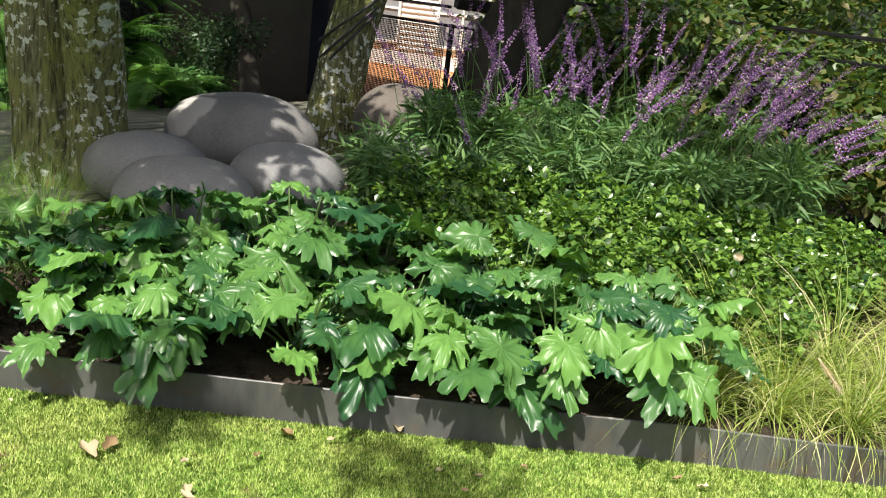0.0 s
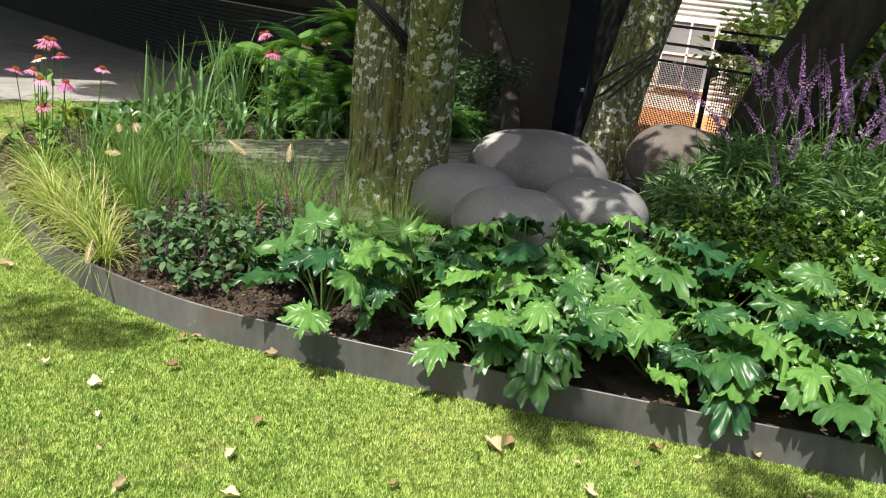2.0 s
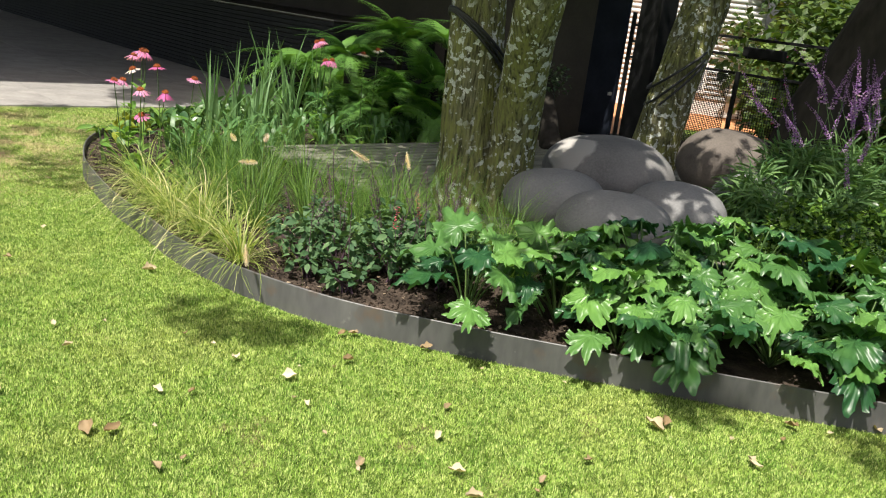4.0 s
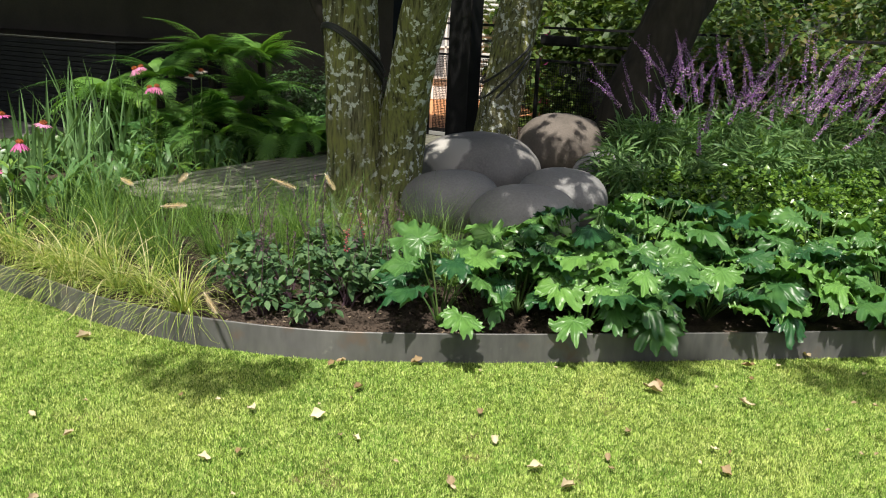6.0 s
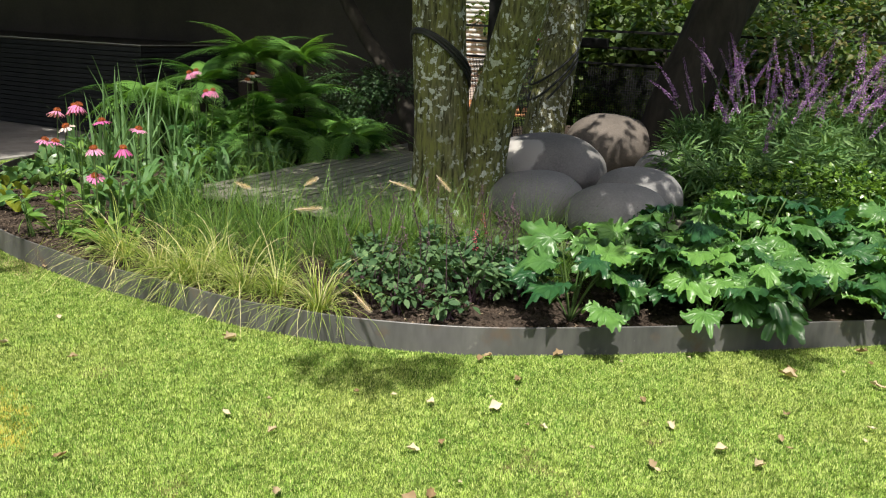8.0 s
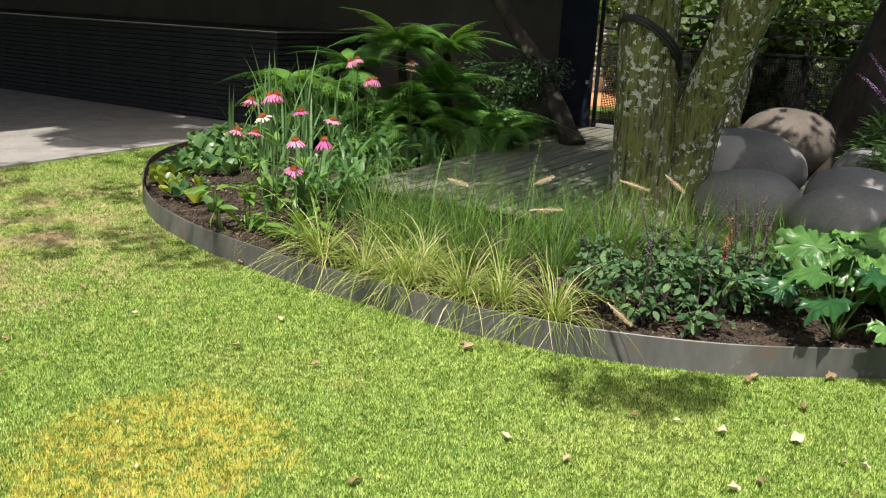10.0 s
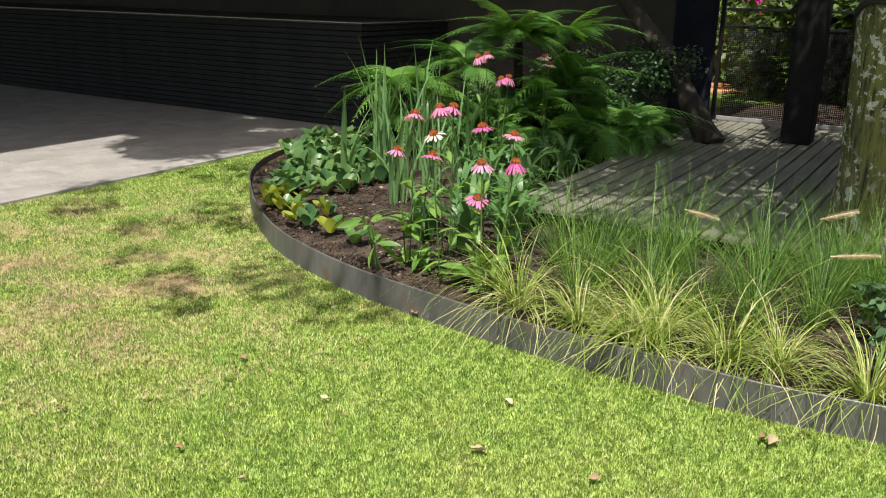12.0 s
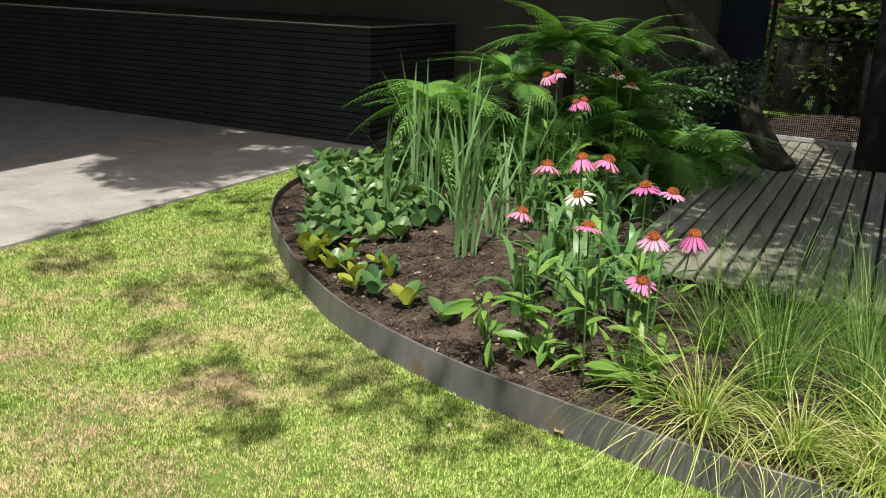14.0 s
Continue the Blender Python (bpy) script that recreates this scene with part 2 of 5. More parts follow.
def bark(name):
    """Ridged brown bark with olive moss and crisp pale lichen in clusters."""
    m = bpy.data.materials.new(name)
    m.use_nodes = True
    n, l = m.node_tree.nodes, m.node_tree.links
    b = n["Principled BSDF"]
    tc = n.new("ShaderNodeTexCoord")

    def tex(scale, stretch=(1, 1, 1), detail=5, offset=0.0):
        mp, t = n.new("ShaderNodeMapping"), n.new("ShaderNodeTexNoise")
        mp.inputs["Scale"].default_value, mp.inputs["Location"].default_value = stretch, (offset, offset, 0)
        t.inputs["Scale"].default_value, t.inputs["Detail"].default_value, t.inputs["Roughness"].default_value = scale, detail, 0.6
        l.new(tc.outputs["Object"], mp.inputs[0])
        l.new(mp.outputs[0], t.inputs["Vector"])
        return t.outputs[0]

    def between(value, lo, hi, top=1.0):
        r = n.new("ShaderNodeMapRange")
        r.inputs[1].default_value, r.inputs[2].default_value, r.inputs[4].default_value = lo, hi, top
        l.new(value, r.inputs[0])
        return r.outputs[0]

    def times(a, c):
        k = n.new("ShaderNodeMath")
        k.operation = "MULTIPLY"
        l.new(a, k.inputs[0])
        l.new(c, k.inputs[1])
        return k.outputs[0]

    def blend(fac, a, c):
        x = n.new("ShaderNodeMix")
        x.data_type = "RGBA"
        l.new(fac, x.inputs[0])
        for value, at in ((a, 6), (c, 7)):
            if isinstance(value, tuple):
                x.inputs[at].default_value = (*value, 1)
            else:
                l.new(value, x.inputs[at])
        return x.outputs[2]

    ridge, grain = tex(48, (1, 1, 0.14), 5), tex(110, (1, 1, 0.6), 4)
    col = blend(between(ridge, 0.34, 0.68), (0.052, 0.05, 0.026), (0.28, 0.27, 0.15))
    col = blend(times(between(tex(4.0, (1, 1, 0.6)), 0.36, 0.52, 0.9), between(ridge, 0.35, 0.6)), col, (0.25, 0.26, 0.075))
    where = between(tex(2.6, (1, 1, 0.7), 3, 4.0), 0.4, 0.48)
    spots = between(tex(20, (1, 1, 1), 3, 9.0), 0.56, 0.58)
    tone = blend(between(grain, 0.35, 0.65), (0.55, 0.58, 0.5), (0.8, 0.82, 0.76))
    lichen = times(where, spots)
    col = blend(lichen, col, tone)
    col = blend(between(tex(24, (1, 1, 1), 5, 2.0), 0.63, 0.66), col, (0.46, 0.46, 0.36))
    l.new(col, b.inputs["Base Color"])
    b.inputs["Roughness"].default_value, b.inputs["Specular IOR Level"].default_value = 0.9, 0.15
    height = n.new("ShaderNodeMath")
    height.operation = "MULTIPLY_ADD"
    l.new(grain, height.inputs[0])
    height.inputs[1].default_value = 0.3
    l.new(ridge, height.inputs[2])
    bp = n.new("ShaderNodeBump")
    bp.inputs["Strength"].default_value, bp.inputs["Distance"].default_value = 1.0, 0.04
    l.new(height.outputs[0], bp.inputs["Height"])
    l.new(bp.outputs[0], b.inputs["Normal"])
    return m


BARK = bark("mossy_bark")
BARK_DARK = surface("dark_bark", (0.017, 0.0155, 0.013), (0.05, 0.044, 0.036), 5, 0.9, 0.7, 26, spec=0.15, stretch=(1, 1, 0.3))
CABLE = surface("black_cable", (0.012, 0.012, 0.012), (0.03, 0.03, 0.03), 8, 0.5, 0.05, 40)
WHITE_WALL = surface("white_render", (0.7, 0.69, 0.66), (0.82, 0.81, 0.78), 1.5, 0.8, 0.1, 30)
BRICK = surface("orange_brick", (0.4, 0.17, 0.07), (0.56, 0.27, 0.12), 3, 0.85, 0.2, 40, vary=0.15)
WINDOW_GLASS = surface("dark_glass", (0.2, 0.21, 0.22), (0.3, 0.31, 0.32), 2, 0.15, 0.0, 20)
STREET = surface("street", (0.1, 0.1, 0.1), (0.16, 0.16, 0.155), 2, 0.9, 0.2, 40)

# ---- helpers of this scene ----
HOUSE = pose(0, 0, 0, 0, 0, 50.5)


def part(name, mesh, material, parent=None, label="", m=None):
    """Links a mesh or a bmesh as one object, under a thing or a part if one is given."""
    if isinstance(mesh, bmesh.types.BMesh):
        me = bpy.data.meshes.new(name)
        mesh.to_mesh(me)
        mesh.free()
        mesh = me
    if material and not mesh.materials:
        mesh.materials.append(material)
    ob = new(name, mesh)
    if m is not None:
        ob.matrix_basis = m
    if parent:
        ob.parent = parent
    if label:
        tagged(ob, label)
    return ob


def root(name, m, label, category, group="", kind=""):
    ob = new(name)
    ob.empty_display_size = 0.1
    ob.matrix_basis = m
    return tagged(ob, label, category, group, kind)


def box(x0, x1, y0, y1, z0, z1, bevel=0.0):
    bm = bmesh.new()
    bmesh.ops.create_cube(bm, size=1)
    for v in bm.verts:
        v.co = Vector((x0 + (v.co.x + 0.5) * (x1 - x0), y0 + (v.co.y + 0.5) * (y1 - y0), z0 + (v.co.z + 0.5) * (z1 - z0)))
    if bevel:
        bmesh.ops.bevel(bm, geom=bm.edges[:], offset=bevel, segments=2, affect="EDGES", profile=0.5)
    return bm


def raw_mesh(name, verts, faces, smooth=True):
    me = bpy.data.meshes.new(name)
    me.from_pydata([tuple(v) for v in verts], [], [tuple(f) for f in faces])
    if smooth:
        me.polygons.foreach_set("use_smooth", [True] * len(me.polygons))
    me.update()
    return me


def grid_mesh(verts, faces, mats, mat_index=None, name="mesh", smooth=True):
    """Many copies of one small template (verts, equal-sided faces) at the 4 x 4 matrices given, as one mesh."""
    verts, faces, mats = np.asarray(verts, float), np.asarray(faces, int), np.asarray(mats, float)
    k, n, side = len(mats), len(verts), faces.shape[1]
    v = np.einsum("kij,nj->kni", mats[:, :3, :3], verts) + mats[:, None, :3, 3]
    f = (faces[None] + (np.arange(k) * n)[:, None, None]).reshape(-1)
    me = bpy.data.meshes.new(name)
    me.vertices.add(k * n)
    me.vertices.foreach_set("co", v.reshape(-1))
    me.loops.add(len(f))
    me.loops.foreach_set("vertex_index", f)
    count = len(f) // side
    me.polygons.add(count)
    me.polygons.foreach_set("loop_start", np.arange(0, len(f), side))
    me.polygons.foreach_set("loop_total", np.full(count, side))
    if smooth:
        me.polygons.foreach_set("use_smooth", np.ones(count, bool))
    if mat_index is not None:
        me.polygons.foreach_set("material_index", np.repeat(np.asarray(mat_index), len(faces)) if len(mat_index) == k else np.tile(np.asarray(mat_index), k))
    me.update(calc_edges=True)
    return me


def turned(points, yaw, pitch, roll, size):
    """4 x 4 matrices for leaves: x runs along the leaf; yaw, pitch and roll in radians, arrays."""
    points = np.asarray(points, float)
    k = len(points)
    cy, sy, cp, sp, cr, sr = np.cos(yaw), np.sin(yaw), np.cos(pitch), np.sin(pitch), np.cos(roll), np.sin(roll)
    m = np.zeros((k, 4, 4))
    x = np.stack([cy * cp, sy * cp, sp], 1)
    y0 = np.stack([-sy, cy, np.zeros(k)], 1)
    z0 = np.cross(x, y0)
    m[:, :3, 0], m[:, :3, 1], m[:, :3, 2] = x, y0 * cr[:, None] + z0 * sr[:, None], z0 * cr[:, None] - y0 * sr[:, None]
    m[:, :3, :3] *= np.asarray(size, float).reshape(-1, 1, 1)
    m[:, :3, 3], m[:, 3, 3] = points, 1
    return m


def catmull(points, steps=8):
    p = [Vector(q) for q in points]
    p = [p[0] * 2 - p[1]] + p + [p[-1] * 2 - p[-2]]
    out = []
    for a, b, c, d in zip(p, p[1:], p[2:], p[3:]):
        for i in range(steps):
            t = i / steps
            out.append(0.5 * (2 * b + (c - a) * t + (2 * a - 5 * b + 4 * c - d) * t * t + (3 * b - a - 3 * c + d) * t ** 3))
    return out + [p[-2]]


def tube(points, radii, sides=8, rough=0.0, flare=0.0, seed=0, steps=6):
    """Verts and faces of a tapered limb along a smooth line."""
    line = catmull(points, steps)
    rad = np.interp(np.linspace(0, 1, len(line)), np.linspace(0, 1, len(radii)), radii)
    verts, faces = [], []
    for i, p in enumerate(line):
        d = (line[min(i + 1, len(line) - 1)] - line[max(i - 1, 0)]).normalized()
        side = d.cross(Vector((0.13, 1, 0.07))).normalized()
        up = side.cross(d)
        for j in range(sides):
            a = 2 * math.pi * j / sides
            q = side * math.cos(a) + up * math.sin(a)
            r = rad[i]
            if rough:
                k = p + q * 0.3
                r *= 1 + rough * (noise.noise(Vector((k.x * 5, k.y * 5, k.z * 1.6 + seed))) + 0.45 * noise.noise(Vector((k.x * 19, k.y * 19, k.z * 4 + seed))))
                if flare:
                    r *= 1 + flare * max(0, 1 - i / len(line) * 4) ** 2 * (1 + 0.5 * math.sin(a * 5 + seed))
            verts.append(p + q * r)
    n = sides
    for i in range(len(line) - 1):
        for j in range(n):
            faces.append((i * n + j, i * n + (j + 1) % n, (i + 1) * n + (j + 1) % n, (i + 1) * n + j))
    faces.append(tuple(range(n))[::-1])
    faces.append(tuple((len(line) - 1) * n + j for j in range(n)))
    return verts, faces


# ---- ground, bed, edging ----
EDGE = catmull([(6.0, 2.7, 0), (3.2, 2.76, 0), (1.84, 2.8, 0), (1.05, 2.83, 0), (0.2, 2.82, 0), (-0.8, 2.83, 0), (-1.44, 2.85, 0), (-1.93, 2.88, 0), (-2.47, 2.95, 0),
                (-3.0, 3.14, 0), (-3.3, 3.31, 0), (-3.6, 3.51, 0), (-3.95, 3.84, 0), (-4.33, 4.18, 0), (-4.75, 4.64, 0), (-5.09, 5.07, 0), (-5.43, 5.68, 0),
                (-5.62, 6.3, 0), (-5.72, 6.9, 0), (-5.77, 7.55, 0), (-5.66, 8.2, 0), (-5.35, 8.9, 0), (-4.9, 9.6, 0), (-4.62, 10.2, 0)], 6)
S = 1500.0
ground = part("ground", raw_mesh("ground", [(-S, -S, -0.012), (S, -S, -0.012), (S, S, -0.012), (-S, S, -0.012)], [(0, 1, 2, 3)], False), TURF_GROUND)
tagged(ground, "sunlit green lawn with worn dry patches", "lawn", kind="structure")


def edging_strip():
    verts, faces = [], []
    for i, p in enumerate(EDGE):
        d = (EDGE[min(i + 1, len(EDGE) - 1)] - EDGE[max(i - 1, 0)]).normalized()
        nrm = Vector((-d.y, d.x, 0))
        wave = 0.004 * noise.noise(p * 1.7)
        for off, z in ((-0.006, -0.05), (-0.006, 0.136), (-0.003, 0.139), (0.003, 0.139), (0.006, 0.136), (0.006, -0.05)):
            verts.append(p + nrm * (off + wave) + Vector((0, 0, z + (wave if z > 0 else 0))))
    for i in range(len(EDGE) - 1):
        for j in range(5):
            faces.append((i * 6 + j, i * 6 + j + 1, (i + 1) * 6 + j + 1, (i + 1) * 6 + j))
    return raw_mesh("garden_edging", verts, faces, False)


edging = tagged(part("garden_edging", edging_strip(), STEEL), "curved grey steel strip between lawn and planting bed", "edging", kind="structure")


def bed_sheet():
    """Soil from the edging inward, with clods."""
    verts, faces = [], []
    depth = [0, 0.06, 0.14, 0.25, 0.4, 0.6, 0.85, 1.15, 1.5, 2.0, 2.6]
    for i, p in enumerate(EDGE):
        for d in depth:
            q = p + (Vector((0, 0, 0)) if d == 0 else (Vector((max(-4.2, min(4, p.x * 0.75)), 6.6, 0)) - p).normalized() * d)
            h = 0.085 + 0.03 * min(d, 1) + (0.018 * noise.noise(q * 7) + 0.012 * noise.noise(q * 23) if d else 0)
            verts.append(Vector((q.x, q.y, h)))
    n = len(depth)
    for i in range(len(EDGE) - 1):
        for j in range(n - 1):
            faces.append((i * n + j, i * n + j + 1, (i + 1) * n + j + 1, (i + 1) * n + j))
    return raw_mesh("planting_bed", verts, faces)


bed = tagged(part("planting_bed", bed_sheet(), SOIL), "dark brown crumbly soil of the planting bed", "soil", kind="structure")
under = raw_mesh("bed_ground", [(-4.9, 5.2, 0.07), (6, 3.0, 0.07), (8, 14, 0.07), (-4.4, 10.6, 0.07)], [(0, 1, 2, 3)], False)
tagged(part("bed_ground", under, SOIL), "dark soil under shrubs and ferns", "soil", kind="structure")

# ---- deck ----
deck = root("deck", HOUSE @ pose(0, 0, 0), "weathered grey timber deck round the tree and stones", "deck", kind="structure")
part("joists", box(2.3, 6.7, 4.0, 6.85, 0.05, 0.21), DARK_CLAD, deck)


PITCH = 0.1145


def board_mesh():
    bm = box(0, 4.72, -PITCH / 2 + 0.009, PITCH / 2 - 0.009, -0.014, 0.014, 0.003)
    me = bpy.data.meshes.new("board")
    bm.to_mesh(me)
    bm.free()
    me.materials.append(DECK_WOOD)
    return me


BOARD = board_mesh()
for i in range(37):
    start = max(2.0, (3.8 - 0.636 * (6.843 - PITCH * i)) / 0.772)
    b = part("board", BOARD, None, deck, m=Matrix.Translation((6.72, 0, 0)) @ Matrix.Diagonal(((6.72 - start) / 4.72, 1, 1, 1)) @ Matrix.Translation((-6.72, 0, 0)) @ pose(2.0 + random.uniform(-0.015, 0.015), 6.843 - PITCH * i, 0.226 + random.uniform(-0.002, 0.002), 0, 0, random.uniform(-0.08, 0.08)))

# ---- paving ----
paving = root("paving", HOUSE @ pose(0, 0, 0), "pale grey stone paving along the house", "paving", kind="structure")
part("bedding", box(-2, 5.2, 10.3, 38, -0.1, 0.004), STREET, paving)


def slab_mesh(a, b):
    me = bpy.data.meshes.new("slab")
    bm = box(0, a - 0.004, 0, b - 0.004, -0.04, 0.012, 0.002)
    bm.to_mesh(me)
    bm.free()
    me.materials.append(PAVING)
    return me


SLAB = slab_mesh(1.2, 1.2)
for i in range(6):
    for j in range(16):
        part("slab", SLAB, None, paving, m=pose(-2.05 + 1.2 * i, 10.27 + 1.2 * j, random.uniform(-0.001, 0.001)))

# ---- house ----
plinth = root("wall_clad", HOUSE @ pose(0, 0, 0), "low black wall of horizontal cladding with pale top trim", "wall", kind="structure")
part("core", box(5.0, 6.74, 10.31, 38, 0.0, 1.15), DARK_CLAD, plinth)
STRIP = raw_mesh("batten_long", [(4.95, 10.26, 0), (4.95, 38, 0), (5.0, 38, 0), (5.0, 10.31, 0), (4.958, 10.268, 0.05), (4.958, 38, 0.05), (5.0, 38, 0.05), (5.0, 10.31, 0.05)],
                 [(0, 1, 5, 4), (4, 5, 6, 7), (0, 3, 2, 1)], False)
STRIP2 = raw_mesh("batten_short", [(4.95, 10.26, 0), (6.74, 10.26, 0), (6.74, 10.31, 0), (5.0, 10.31, 0), (4.958, 10.268, 0.05), (6.74, 10.268, 0.05), (6.74, 10.31, 0.05), (5.0, 10.31, 0.05)],
                  [(0, 4, 5, 1), (4, 7, 6, 5), (0, 1, 2, 3)], False)
for me in (STRIP, STRIP2):
    me.materials.append(DARK_CLAD)
for i in range(18):
    for me in (STRIP, STRIP2):
        part("batten", me, None, plinth, m=pose(0, 0, 0.03 + 0.0625 * i))
part("top", box(4.965, 6.74, 10.275, 38, 1.15, 1.172), DARK_WALL, plinth)
part("trim", box(4.945, 4.962, 10.272, 38, 1.168, 1.178), TRIM, plinth, "pale metal edge trim")
part("trim", box(4.945, 6.74, 10.255, 10.272, 1.168, 1.178), TRIM, plinth, "pale metal edge trim")
house_wall = tagged(part("wall_house", box(6.76, 7.0, 7.35, 38, 0.0, 4.68), DARK_WALL, m=HOUSE), "dark brown plastered house wall in shade", "wall", kind="structure")
# unseen slab, added to cast the straight shadow edge on the paving
roof = tagged(part("shade_canopy", box(-4.0, 9, 11.15, 38, 4.7, 4.95), DARK_WALL, m=HOUSE), "unseen flat dark roof added to shade the terrace", "roof", kind="structure")
# unseen slabs, added to keep the house wall and low wall in shade
shade_roof3 = tagged(part("shade_slab", box(4.9, 9, 6.5, 9.7, 3.02, 3.2), DARK_WALL, m=HOUSE), "unseen flat dark slab added to shade the house", "roof", kind="structure")
shade_roof2 = tagged(part("shade_slab", box(3.25, 9, 9.7, 11.75, 3.02, 3.2), DARK_WALL, m=HOUSE), "unseen flat dark slab added to shade the house", "roof", kind="structure")

# ---- fence and gates ----
fence = root("fence", HOUSE @ pose(6.78, 0, 0), "black steel fence with woven wire panels and rails", "fence", kind="structure")


def wire_panel(w, h, pitch=0.028, thick=0.005):
    """Woven wire: thin flat strands both ways."""
    mats, t = [], thick
    for i in range(int(w / pitch)):
        mats.append(np.array(Matrix.Translation((0, -w / 2 + pitch * (i + 0.5), h / 2)) @ Matrix.Diagonal((t, t, h, 1))))
    for i in range(int(h / pitch)):
        mats.append(np.array(Matrix.Translation((0.002, 0, pitch * (i + 0.5))) @ Matrix.Diagonal((t, w, t, 1))))
    c = [(x, y, z) for x in (-0.5, 0.5) for y in (-0.5, 0.5) for z in (-0.5, 0.5)]
    f = [(0, 1, 3, 2), (4, 6, 7, 5), (0, 4, 5, 1), (2, 3, 7, 6), (0, 2, 6, 4), (1, 5, 7, 3)]
    return grid_mesh(c, f, mats, name="wire_mesh", smooth=False)


PANELS = ((6.82, 5.46), (5.38, 3.85), (3.77, 2.4), (2.32, 0.9), (0.82, -0.6), (-0.68, -2.1))
for i, (a, b) in enumerate(PANELS):
    part("post", box(-0.02, 0.02, a + 0.02, a + 0.06, 0, 1.24 if i else 1.72, 0.004), BLACK_STEEL, fence)
    mid, w = (a + b) / 2, a - b
    part("wire_mesh", wire_panel(w - 0.06, 0.92, 0.02, 0.0055) if i == 0 else wire_panel(w - 0.06, 0.92), BLACK_STEEL, fence, m=pose(0, mid, 0.28))
    for z in (1.22, 1.4, 1.58):
        part("rail", box(-0.014, 0.014, b, a, z - 0.014, z + 0.014, 0.003), BLACK_STEEL, fence)
    part("bottom_rail", box(-0.02, 0.02, b, a, 0.24, 0.285, 0.003), TRIM if i == 0 else BLACK_STEEL, fence)
part("lock_box", box(-0.04, 0.04, 4.95, 5.4, 1.4, 1.5, 0.01), BLACK_STEEL, fence, "black lock box between rails")
door = root("door_dark", HOUSE @ pose(6.72, 0, 0), "dark blue door beside the wire gate", "door", kind="structure")
part("leaf", box(-0.03, 0.03, 6.9, 7.35, 0.24, 2.4, 0.006), BLUE_DARK, door)
part("handle", box(-0.09, -0.03, 6.93, 6.95, 0.75, 0.79, 0.004), TRIM, door, "pale metal door handle")
column = tagged(part("column", box(-0.13, 0.13, -0.13, 0.13, 0.24, 3.0, 0.012), BLACK_STEEL, m=HOUSE @ pose(5.71, 5.79, 0)), "square black column standing on the deck", "column", kind="structure")


# ---- stones ----
def stone(x, y, rx, ry, rz, turn, mat, label, z0=0.24, seed=0):
    bm = bmesh.new()
    bmesh.ops.create_icosphere(bm, subdivisions=5, radius=1)
    for v in bm.verts:
        c = v.co.copy()
        z = c.z if c.z > 0 else c.z * 0.9
        flat = 1 - 0.08 * max(0, c.z) ** 6
        k = 1 + 0.045 * noise.noise(c * 1.1 + Vector((seed, 0, 0))) + 0.01 * noise.noise(c * 5 + Vector((0, seed, 0)))
        v.co = Vector((c.x * rx * k, c.y * ry * k, max(z * rz * k * flat, -0.82 * rz)))
    for f in bm.faces:
        f.smooth = True
    ob = part("concrete_stone", bm, mat, m=pose(x, y, z0 + 0.82 * rz, 0, 0, turn))
    return tagged(ob, label, "stone", "rounded stones on the deck")


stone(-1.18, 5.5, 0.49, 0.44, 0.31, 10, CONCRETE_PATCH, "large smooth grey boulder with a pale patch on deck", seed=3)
stone(-1.52, 4.67, 0.35, 0.33, 0.22, 0, CONCRETE, "smooth grey rounded boulder beside the tree trunk", seed=7)
stone(-1.16, 4.12, 0.345, 0.3, 0.226, 5, CONCRETE, "smooth grey rounded boulder behind lobed leaves", seed=12)
stone(-0.75, 4.7, 0.33, 0.32, 0.23, 20, CONCRETE, "pale grey rounded boulder in dappled sun", seed=16)
stone(-0.15, 6.62, 0.43, 0.4, 0.34, 0, BROWN_STONE, "large brownish boulder at the back of the deck", seed=21)
stone(-0.14, 5.4, 0.34, 0.31, 0.245, 40, CONCRETE, "small dark grey boulder half behind another", seed=25)


# ---- trees ----
def trunk_part(name, points, radii, mat, parent, sides=36, rough=0.12, flare=0.0, seed=0, label=""):
    v, f = tube(points, radii, sides, rough, flare, seed, 10)
    return part(name, raw_mesh(name, v, f), mat, parent, label)


def leaf_template(kind="lance", w=0.3):
    """A small folded leaf along x, 1 long."""
    if kind == "diamond":
        return [(0, 0, 0), (0.5, w, 0.08), (1, 0, -0.05), (0.5, -w, 0.08), (0.5, 0, 0)], [(0, 4, 1), (4, 2, 1), (0, 3, 4), (3, 2, 4)]
    st = [(0, 0.06, 0), (0.25, 0.85, 0.03), (0.55, 1, 0.04), (0.82, 0.55, 0.0), (1, 0.03, -0.06)]
    v, f = [], []
    for x, k, z in st:
        v += [(x, w * k, z + 0.25 * w * k), (x, 0, z), (x, -w * k, z + 0.25 * w * k)]
    for i in range(len(st) - 1):
        a = i * 3
        f += [(a, a + 1, a + 4, a + 3), (a + 1, a + 2, a + 5, a + 4)]
    return v, f


rng = np.random.default_rng(5)


